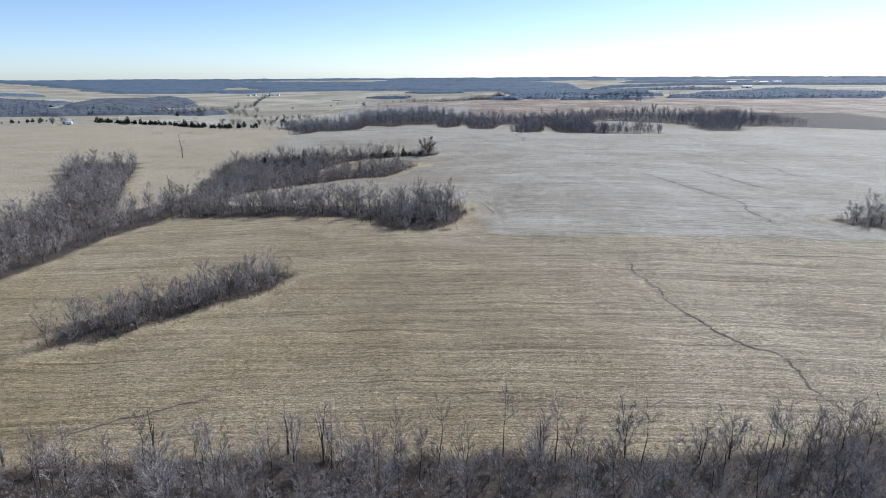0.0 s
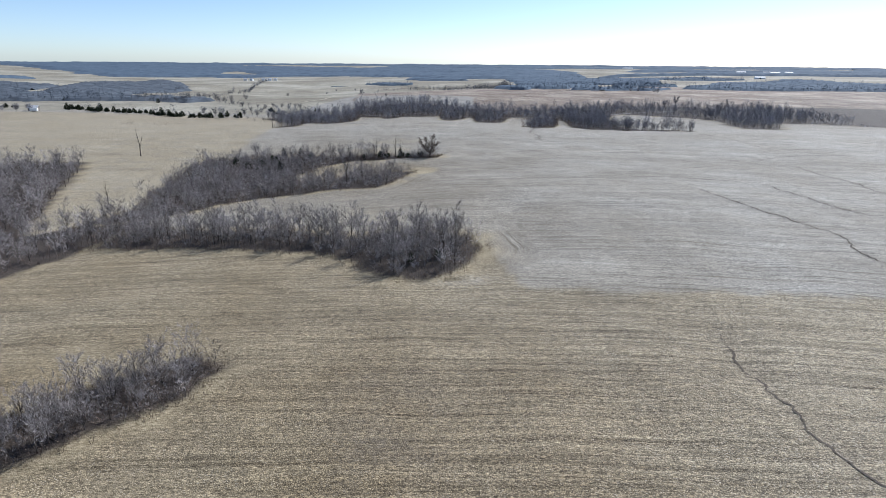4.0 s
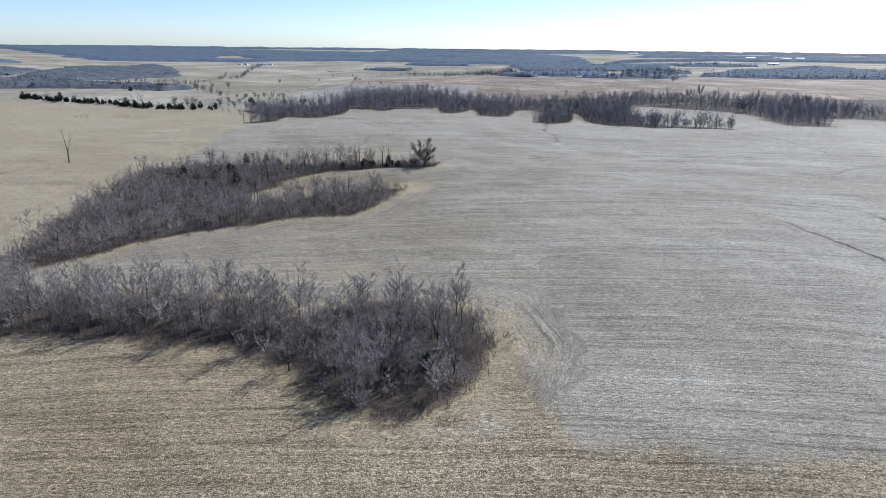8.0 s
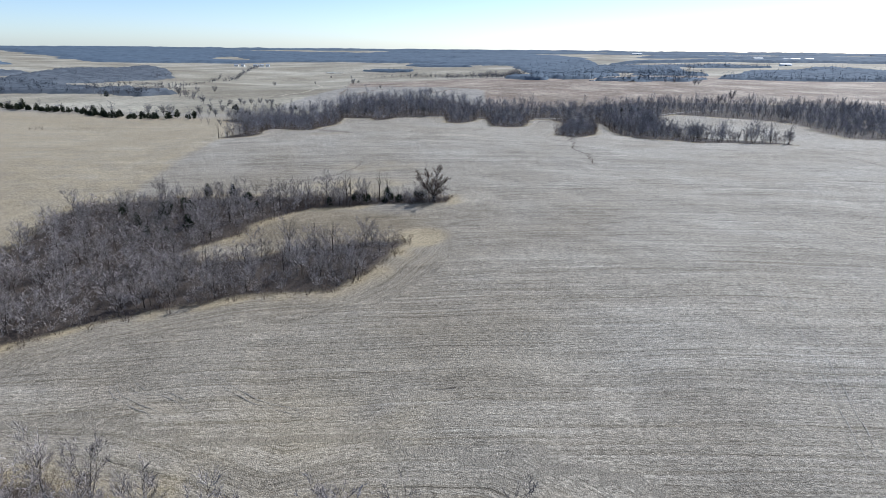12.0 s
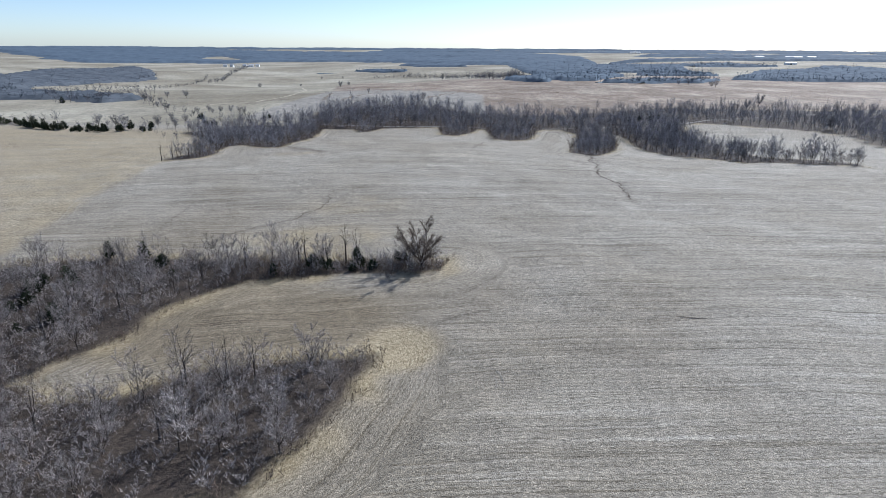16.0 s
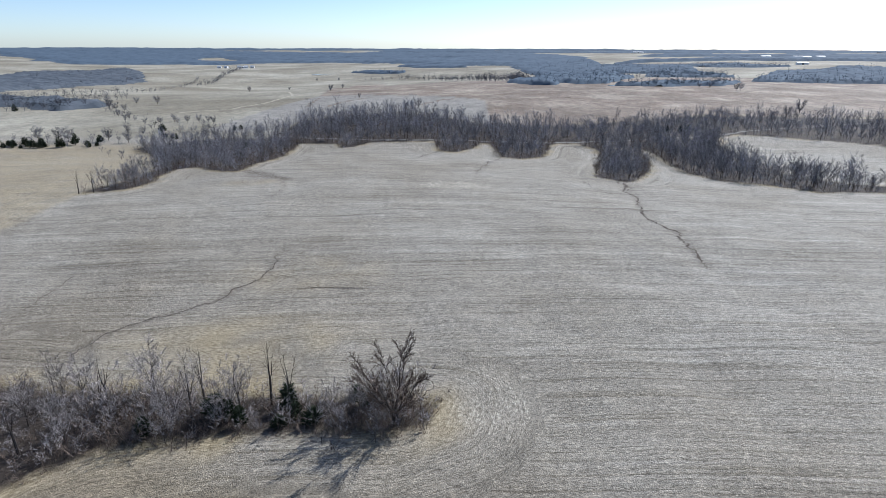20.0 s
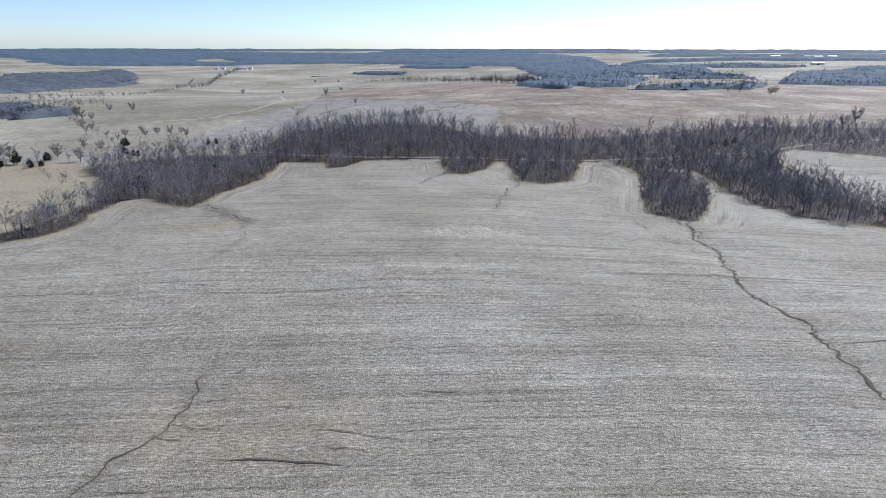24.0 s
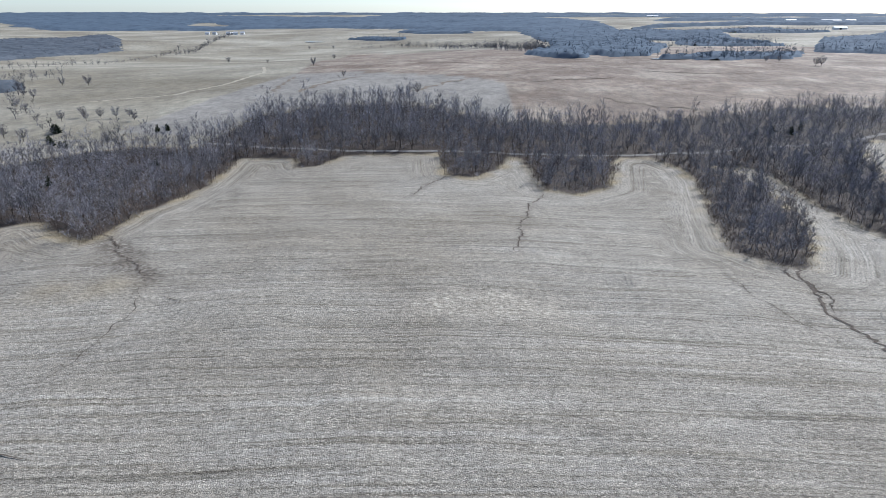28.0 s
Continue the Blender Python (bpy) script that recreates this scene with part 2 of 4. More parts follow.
M_BARK = material("bark", bark_like((0.038, 0.032, 0.028), (0.165, 0.142, 0.125), 1.5))
M_TWIG = material("twigs", bark_like((0.118, 0.105, 0.097), (0.62, 0.565, 0.535), 0.4))
# grey twigs with a slight cool cast painted in for distance haze
M_MID = material("haze_grey_twigs", bark_like((0.073, 0.071, 0.077), (0.45, 0.437, 0.458), 0.25))
M_BRUSH = material("brush", bark_like((0.045, 0.033, 0.026), (0.26, 0.203, 0.165), 0.5))
# dark twigs of the far rows, tinted bluish to carry haze
M_FAR = material("haze_far_twigs", bark_like((0.03, 0.032, 0.039), (0.215, 0.212, 0.235), 0.15))
M_CEDAR = material("cedar_needles", bark_like((0.018, 0.028, 0.016), (0.05, 0.06, 0.03), 1.2))


def ground_material():
    def build(n, l, bsdf):
        geo = n.new("ShaderNodeNewGeometry")
        pos = geo.outputs["Position"]

        def attr(name):
            a = n.new("ShaderNodeAttribute")
            a.attribute_name = name
            return a.outputs["Fac"]

        def noise_at(scale, detail=4.0, rough=0.6, stretch=None):
            t = node(n, "ShaderNodeTexNoise", Scale=scale, Detail=detail, Roughness=rough)
            if stretch:
                mp = n.new("ShaderNodeMapping")
                mp.inputs["Scale"].default_value = stretch
                mp.inputs["Rotation"].default_value = (0, 0, radians(3))
                l.new(pos, mp.inputs[0])
                l.new(mp.outputs[0], t.inputs["Vector"])
            else:
                l.new(pos, t.inputs["Vector"])
            return t.outputs[0]

        sep = n.new("ShaderNodeSeparateXYZ")
        l.new(pos, sep.inputs[0])
        row = attr("row")

        def along_rows(lengthwise, across):
            """A vector that runs slowly along the rows and fast across them."""
            v = n.new("ShaderNodeCombineXYZ")
            for slot, src, k in ((0, sep.outputs[0], lengthwise), (1, sep.outputs[1], lengthwise), (2, row, across)):
                m = n.new("ShaderNodeMath")
                m.operation = "MULTIPLY"
                m.inputs[1].default_value = k
                l.new(src, m.inputs[0])
                l.new(m.outputs[0], v.inputs[slot])
            return v.outputs[0]

        def streaks(lengthwise, across, detail):
            t = node(n, "ShaderNodeTexNoise", Scale=1.0, Detail=detail, Roughness=0.62)
            l.new(along_rows(lengthwise, across), t.inputs["Vector"])
            return t.outputs[0]

        def planted(period):
            """The planting rows: fine even lines across the field, broken and wavering."""
            shift = n.new("ShaderNodeMath")
            shift.operation = "MULTIPLY_ADD"
            shift.inputs[1].default_value = 1.1
            l.new(noise_at(0.35, 3.0, 0.6), shift.inputs[0])
            l.new(row, shift.inputs[2])
            turn = n.new("ShaderNodeMath")
            turn.operation = "MULTIPLY"
            turn.inputs[1].default_value = 6.2832 / period
            l.new(shift.outputs[0], turn.inputs[0])
            wave = n.new("ShaderNodeMath")
            wave.operation = "SINE"
            l.new(turn.outputs[0], wave.inputs[0])
            return ramp(n, l, wave.outputs[0], (0.0, (0.5, 0.5, 0.5)), (0.55, (0.5, 0.5, 0.5)), (0.95, (0.27, 0.265, 0.255)))

        fleck = streaks(1.5, 2.6, 4.0)
        fine = noise_at(6.5, 2.0, 0.7)
        streak, broad = streaks(0.025, 1.6, 3.0), streaks(0.01, 0.2, 3.0)
        line = ramp(n, l, streaks(0.014, 0.75, 2.0), (0.30, (0.22, 0.215, 0.205)), (0.385, (0.5, 0.5, 0.5)))
        patch, wide = noise_at(0.03, 4.0, 0.55), noise_at(0.006, 4.0, 0.55)
        mid = ramp(n, l, noise_at(0.22, 8.0, 0.78, (0.9, 0.6, 1.0)), (0.36, (0.28, 0.28, 0.28)), (0.5, (0.5, 0.5, 0.5)), (0.64, (0.72, 0.72, 0.71)))
        stub = ramp(n, l, streak, (0.33, (0.185, 0.170, 0.142)), (0.44, (0.250, 0.236, 0.207)), (0.58, (0.283, 0.269, 0.239)), (0.72, (0.348, 0.334, 0.304)))
        corn = ramp(n, l, streak, (0.33, (0.128, 0.107, 0.076)), (0.44, (0.202, 0.175, 0.127)), (0.58, (0.242, 0.211, 0.156)), (0.72, (0.330, 0.294, 0.222)))
        c = mix(n, l, attr("corn"), stub, corn)
        c = mix(n, l, 0.55, c, ramp(n, l, fleck, (0.36, (0.2, 0.19, 0.175)), (0.475, (0.47, 0.47, 0.465)), (0.56, (0.56, 0.555, 0.545)), (0.66, (0.85, 0.835, 0.80))), "OVERLAY")
        broken = ramp(n, l, streaks(0.16, 0.9, 3.0), (0.42, (0.08, 0.08, 0.08)), (0.62, (0.95, 0.95, 0.95)))
        c = mix(n, l, broken, c, mix(n, l, 0.85, c, planted(0.76), "OVERLAY"))
        c = mix(n, l, attr("corn"), c, mix(n, l, 0.3, c, ramp(n, l, fleck, (0.38, (0.24, 0.235, 0.22)), (0.5, (0.46, 0.46, 0.455)), (0.64, (0.92, 0.90, 0.84))), "OVERLAY"))
        c = mix(n, l, 0.45, c, ramp(n, l, fine, (0.36, (0.25, 0.25, 0.25)), (0.64, (0.77, 0.77, 0.76))), "OVERLAY")

        grain = ramp(n, l, noise_at(4.0, 4.0, 0.85), (0.43, (0.2, 0.195, 0.185)), (0.5, (0.5, 0.5, 0.5)), (0.57, (0.86, 0.85, 0.82)))
        c = mix(n, l, mix(n, l, attr("corn"), (0.15, 0.15, 0.15), (0.75, 0.75, 0.75)), c, mix(n, l, 1.0, c, grain, "OVERLAY"))

        speck = ramp(n, l, noise_at(1.0, 5.0, 0.85, (0.8, 0.45, 1.0)), (0.42, (0.24, 0.235, 0.225)), (0.5, (0.5, 0.5, 0.5)), (0.58, (0.79, 0.785, 0.765)))
        c = mix(n, l, mix(n, l, attr("corn"), (0.10, 0.10, 0.10), (0.2, 0.2, 0.2)), c, mix(n, l, 1.0, c, speck, "OVERLAY"))

        def cells(scale, low, high):
            """Crisp small pieces strewn at random: 1 on a piece, 0 between."""
            v = node(n, "ShaderNodeTexVoronoi", Scale=scale, Randomness=1.0)
            mp = n.new("ShaderNodeMapping")
            mp.inputs["Scale"].default_value = (0.62, 1.0, 1.0)
            l.new(pos, mp.inputs[0])
            l.new(mp.outputs[0], v.inputs["Vector"])
            return ramp(n, l, v.outputs["Distance"], (low, (1, 1, 1)), (high, (0, 0, 0)))

        some = ramp(n, l, noise_at(0.5, 3.0, 0.7), (0.42, (0.0, 0.0, 0.0)), (0.6, (0.75, 0.75, 0.75)))
        husk = mix(n, l, some, (0, 0, 0), cells(4.0, 0.25, 0.31))
        c = mix(n, l, husk, c, (0.54, 0.50, 0.425))
        clod = mix(n, l, some, cells(3.1, 0.19, 0.26), (0, 0, 0))
        c = mix(n, l, clod, c, (0.125, 0.108, 0.09))
        ear = mix(n, l, attr("corn"), (0, 0, 0), cells(5.2, 0.25, 0.30))
        c = mix(n, l, ear, c, (0.50, 0.44, 0.315))
        gap = mix(n, l, attr("corn"), (0, 0, 0), cells(4.4, 0.2, 0.26))
        c = mix(n, l, gap, c, (0.11, 0.093, 0.068))
        rows = ramp(n, l, streaks(0.03, 1.15, 1.0), (0.34, (0.16, 0.155, 0.14)), (0.42, (0.5, 0.5, 0.5)), (0.6, (0.5, 0.5, 0.5)), (0.68, (0.66, 0.655, 0.64)))
        c = mix(n, l, attr("corn"), c, mix(n, l, 0.4, c, rows, "OVERLAY"))
        c = mix(n, l, 0.5, c, line, "OVERLAY")
        c = mix(n, l, 0.3, c, ramp(n, l, broad, (0.35, (0.38, 0.375, 0.37)), (0.65, (0.62, 0.62, 0.615))), "OVERLAY")
        c = mix(n, l, 0.5, c, ramp(n, l, patch, (0.34, (0.39, 0.365, 0.325)), (0.66, (0.585, 0.585, 0.585))), "OVERLAY")
        # browner soil, plus the sun-angle dimming of the west side painted into the colour
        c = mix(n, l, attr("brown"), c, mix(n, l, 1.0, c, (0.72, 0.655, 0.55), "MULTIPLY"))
        c = mix(n, l, attr("tan"), c, ramp(n, l, fleck, (0.32, (0.18, 0.146, 0.09)), (0.5, (0.30, 0.25, 0.162)), (0.7, (0.46, 0.40, 0.28))))
        strewn = ramp(n, l, noise_at(0.9, 4.0, 0.75), (0.40, (0.12, 0.12, 0.12)), (0.56, (1.0, 1.0, 1.0)))

        def patchy(name):
            m = n.new("ShaderNodeMath")
            m.operation = "MULTIPLY"
            l.new(attr(name), m.inputs[0])
            l.new(strewn, m.inputs[1])
            return m.outputs[0]

        c = mix(n, l, patchy("straw"), c, ramp(n, l, fleck, (0.34, (0.20, 0.175, 0.135)), (0.5, (0.33, 0.30, 0.245)), (0.64, (0.62, 0.57, 0.47))))
        c = mix(n, l, patchy("damp"), c, ramp(n, l, fleck, (0.36, (0.055, 0.044, 0.033)), (0.64, (0.18, 0.155, 0.125))))
        rust = ramp(n, l, patch, (0.36, (0.158, 0.122, 0.094)), (0.5, (0.213, 0.173, 0.137)), (0.62, (0.288, 0.248, 0.20)))
        rust = mix(n, l, 0.75, rust, mid, "OVERLAY")
        rust = mix(n, l, 0.45, rust, ramp(n, l, noise_at(0.012, 6.0, 0.6, (1.0, 0.5, 1.0)), (0.38, (0.33, 0.32, 0.31)), (0.6, (0.62, 0.62, 0.61))), "OVERLAY")
        c = mix(n, l, attr("rust"), c, rust)
        grey = ramp(n, l, patch, (0.33, (0.195, 0.183, 0.162)), (0.67, (0.275, 0.259, 0.23)))
        grey = mix(n, l, 0.6, grey, mid, "OVERLAY")
        c = mix(n, l, attr("grey"), c, grey)
        pasture = ramp(n, l, wide, (0.36, (0.188, 0.167, 0.124)), (0.5, (0.252, 0.231, 0.18)), (0.64, (0.335, 0.314, 0.255)))
        pasture = mix(n, l, 0.5, pasture, ramp(n, l, patch, (0.3, (0.36, 0.36, 0.36)), (0.7, (0.62, 0.62, 0.61))), "OVERLAY")
        pasture = mix(n, l, 0.6, pasture, mid, "OVERLAY")
        c = mix(n, l, attr("pasture"), c, pasture)
        grass = ramp(n, l, fleck, (0.3, (0.180, 0.138, 0.078)), (0.5, (0.282, 0.234, 0.144)), (0.7, (0.432, 0.372, 0.246)))
        c = mix(n, l, attr("grass"), c, grass)
        # leaf litter, with the deep shade under the trees darkened into its colour
        shaded_litter = ramp(n, l, fleck, (0.3, (0.024, 0.019, 0.016)), (0.7, (0.09, 0.073, 0.06)))
        c = mix(n, l, attr("shaded_litter"), c, shaded_litter)
        bsdf.inputs["Specular IOR Level"].default_value = 0.16
        l.new(c, bsdf.inputs["Base Color"])
        bump = node(n, "ShaderNodeBump", Strength=0.6, Distance=0.25)
        both = n.new("ShaderNodeMath")
        l.new(fleck, both.inputs[0])
        l.new(fine, both.inputs[1])
        l.new(both.outputs[0], bump.inputs["Height"])
        l.new(bump.outputs[0], bsdf.inputs["Normal"])
    return material("ground", build, 0.8)


M_GROUND = ground_material()


# ---- the ground: one sheet to the horizon ----
def spread(lo, hi, step, reach, grow=1.13):
    """Even steps from lo to hi, then ever longer ones out to reach on both sides."""
    mid = list(np.arange(lo, hi, step))
    up, s = [hi], step
    while up[-1] < reach:
        s *= grow
        up.append(up[-1] + s)
    down, s = [lo], step
    while down[-1] > -reach:
        s *= grow
        down.append(down[-1] - s)
    return np.array(down[:0:-1] + mid + up)


def build_ground():
    xs, ys = spread(-120, 160, 1.6, 4700, 1.09), spread(40, 580, 1.6, 4800, 1.08)
    gx, gy = np.meshgrid(xs, ys)
    x, y = gx.ravel(), gy.ravel()
    z = carved(x, y)
    nx, ny = len(xs), len(ys)
    idx = np.arange(nx * ny).reshape(ny, nx)
    quads = np.stack([idx[:-1, :-1], idx[:-1, 1:], idx[1:, 1:], idx[1:, :-1]], -1).reshape(-1, 4)
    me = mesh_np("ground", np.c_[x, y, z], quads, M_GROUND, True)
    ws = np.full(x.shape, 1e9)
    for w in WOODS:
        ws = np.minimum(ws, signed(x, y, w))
    w1, w2 = wob(x, y, 21, 12), wob(x, y, 22, 60)
    dry = smooth_step(-(y + 0.04 * x - 164 - 36 * smooth_step(-x, -16, -4) * smooth_step(x, -130, -120) + 1.2 * w1 + 1.2 * w2), -1.5, 1.5)
    west = smooth_step(-(x + 107 + 0.08 * (y - 380) + w2), -2, 2) * smooth_step(y, 180, 200) * smooth_step(-y, -570, -550)

    def spot(cx, cy, rx, ry):
        return np.exp(-(((x - cx) / rx) ** 2 + ((y - cy) / ry) ** 2) ** 2) * np.clip(0.6 + 0.5 * w1, 0, 1)

    rust_edge = [(24, 580), (24, 640), (28, 700), (1, 740), (-66, 797), (-111, 807), (-176, 1396), (-180, 1560), (300, 1100), (700, 1000), (700, 560)]
    grey_edge = [(-135, 600), (-128, 640), (-111, 807), (-66, 797), (1, 740), (28, 700), (24, 580)]
    rust = smooth_step(-signed(x, y, rust_edge), -2, 2) * smooth_step(y, 580, 590)
    grey = smooth_step(-signed(x, y, grey_edge), -1, 1)
    gully = np.full(x.shape, 1e9)
    for half, _, line in GULLIES:
        gully = np.minimum(gully, edge_distance(x, y, line, False) / (half + 0.5))
    edges = np.minimum.reduce([signed(x, y, w) for w in (WOOD_FORK, WOOD_STRIP, WOOD_KNOB)])
    masks = {
        "corn": np.maximum(dry, 0.4 * west),
        "shaded_litter": smooth_step(-(ws + 0.8 * w1), -0.8, 1.5),
        "grass": smooth_step(-(ws - 1.6 - 1.8 * w1), -1.5, 2.5) * np.clip(0.7 + 0.4 * w2, 0, 1),
        "tan": np.clip(0.45 * smooth_step(-(signed(x, y, WOOD_KNOB) - 6 - 2 * w1), -4, 4) * smooth_step(x, 0, 6) + 0.6 * smooth_step(-(edges - 1.5 - 2 * w1 - 2 * w2), -3, 3) + 0.62 * west * np.clip(0.8 + 0.4 * w1, 0, 1) + 1.5 * np.exp(-(((x + 11) / 6.5) ** 2 + ((y - 292) / 7) ** 2) ** 3) + 0.95 * spot(-36, 345, 20, 10) + 0.5 * spot(-30, 372, 16, 8) + 0.4 * spot(-25, 218, 20, 8) + 0.5 * spot(-62, 450, 9, 6)
                       + 0.2 * smooth_step(-x, 5, 40) * dry * np.clip(0.7 + 0.4 * w1, 0, 1) + 0.4 * spot(-52, 135, 20, 9), 0, 1),
        "straw": np.clip(0.8 * spot(4, 329, 6, 8) + 1.3 * spot(1.6, 443, 12, 5) + 0.5 * spot(-60, 444, 16, 4) + 0.35 * spot(60, 335, 22, 6) + 0.7 * spot(2, 168, 8, 3) + 0.4 * spot(12, 218, 7, 22)
                         + 0.3 * spot(58, 250, 20, 10) + 0.3 * spot(30, 172, 22, 6), 0, 0.9),
        "damp": np.clip(0.95 * smooth_step(-edge_distance(x, y, GULLIES[3][2], False) - 1.6 * w1, -3.4, -0.6) + 0.14 * smooth_step(-edge_distance(x, y, GULLIES[2][2], False) - w1, -2.5, -0.3) + 0.4 * smooth_step(-gully, -1.6, -0.3) + 0.7 * spot(-64, 460, 6, 12) + 0.5 * spot(5, 314, 8, 9) + 0.4 * spot(22, 292, 12, 12) + 0.45 * spot(-10, 120, 10, 14) + 0.4 * spot(24, 200, 9, 16), 0, 1),
        "rust": rust, "grey": grey,
        # the fork pocket is browner; the westward fall-off paints in the sun's angle
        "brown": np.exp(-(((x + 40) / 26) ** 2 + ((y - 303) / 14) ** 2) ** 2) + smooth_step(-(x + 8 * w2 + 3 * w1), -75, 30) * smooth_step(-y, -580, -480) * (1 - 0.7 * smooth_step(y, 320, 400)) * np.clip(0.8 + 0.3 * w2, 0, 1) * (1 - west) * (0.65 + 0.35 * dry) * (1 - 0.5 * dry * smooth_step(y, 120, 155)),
    }
    masks["pasture"] = smooth_step(y, 572, 585) * (1 - rust) * (1 - grey)
    wh = np.minimum.reduce([signed(x, y, w) for w in (WOOD_KNOB, WOOD_FORK, WOOD_CREEK, WOOD_EAST)])
    headland = (wh < 11 + 1.5 * w1 + 3 * w2) & (wh > -2) & (dry < 0.5)
    row = np.where(headland, 3000 + wh, y + 0.03 * x + 0.0006 * (x - 20) ** 2 + 1.0 * wob(x, y, 23, 160))
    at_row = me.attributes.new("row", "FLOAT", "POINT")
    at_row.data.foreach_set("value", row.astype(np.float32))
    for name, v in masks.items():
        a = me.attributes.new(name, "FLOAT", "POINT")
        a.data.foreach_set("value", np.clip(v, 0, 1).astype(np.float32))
    ob = new("ground", me)
    tagged(ob, "rolling harvested crop field of pale stubble and bare soil", "ground", kind="structure")
    return ob


build_ground()


# ---- bare trees ----
class Stock:
    """Triangles gathered piece by piece, with a material number for each."""

    def __init__(self):
        self.v, self.f, self.m, self.n = [], [], [], 0

    def add(self, v, f, m=0):
        v, f = np.asarray(v, float), np.asarray(f, int)
        self.v.append(v)
        self.f.append(f + self.n)
        self.m.append(np.full(len(f), m))
        self.n += len(v)

    def shape(self):
        return np.concatenate(self.v), np.concatenate(self.f), np.concatenate(self.m)


def unit(d):
    return d / (np.linalg.norm(d, axis=-1, keepdims=True) + 1e-9)


def tube(out, pts, radii, sides, m=0):
    """A round limb along a line of points, tapering as the radii say."""
    pts = np.asarray(pts, float)
    d = unit(np.gradient(pts, axis=0))
    a = unit(np.cross(d, (0.31, 0.9, 0.2)))
    b = np.cross(d, a)
    ang = np.arange(sides) * 6.283 / sides
    ring = np.cos(ang)[None, :, None] * a[:, None] + np.sin(ang)[None, :, None] * b[:, None]
    v = pts[:, None] + ring * np.asarray(radii)[:, None, None]
    n = len(pts)
    i, k = np.meshgrid(np.arange(n - 1), np.arange(sides), indexing="ij")
    i, k, k2 = i.ravel(), k.ravel(), (k.ravel() + 1) % sides
    q0, q1, q2, q3 = i * sides + k, i * sides + k2, (i + 1) * sides + k2, (i + 1) * sides + k
    out.add(v.reshape(-1, 3), np.concatenate([np.c_[q0, q1, q2], np.c_[q0, q2, q3]]), m)


def thorns(out, p, d, length, rad, m=0):
    """Many thin spikes of three sides."""
    a = unit(np.cross(d, (0.31, 0.9, 0.2)))
    b = np.cross(d, a)
    rad = np.broadcast_to(rad, length.shape)[:, None]
    v = np.stack([p + rad * a, p + rad * (-0.5 * a + 0.87 * b), p + rad * (-0.5 * a - 0.87 * b), p + d * length[:, None]], 1)
    o = np.arange(len(p))[:, None] * 4
    f = np.stack([o + (0, 1, 3), o + (1, 2, 3), o + (2, 0, 3)], 1)
    out.add(v.reshape(-1, 3), f.reshape(-1, 3), m)


def slivers(out, r, p, d, length, width, m=0):
    """The finest twigs: one narrow triangle each."""
    a = unit(np.cross(d, r.normal(0, 1, d.shape))) * np.broadcast_to(width, length.shape)[:, None]
    v = np.stack([p + a, p - a, p + d * length[:, None]], 1)
    out.add(v.reshape(-1, 3), np.arange(len(p) * 3).reshape(-1, 3), m)


def offshoots(r, p, d, length, count, spread, rise, lo, hi, first=0.2):
    """Starts, directions and lengths of the shoots along every branch."""
    p, d, length = np.repeat(p, count, 0), np.repeat(d, count, 0), np.repeat(length, count)
    w = r.uniform(first, 1.0, len(p))
    e = unit(d + r.normal(0, spread, d.shape) + (0, 0, rise))
    return p + d * (length * w)[:, None], e, length * r.uniform(lo, hi, len(p)) * (1.2 - 0.5 * w)


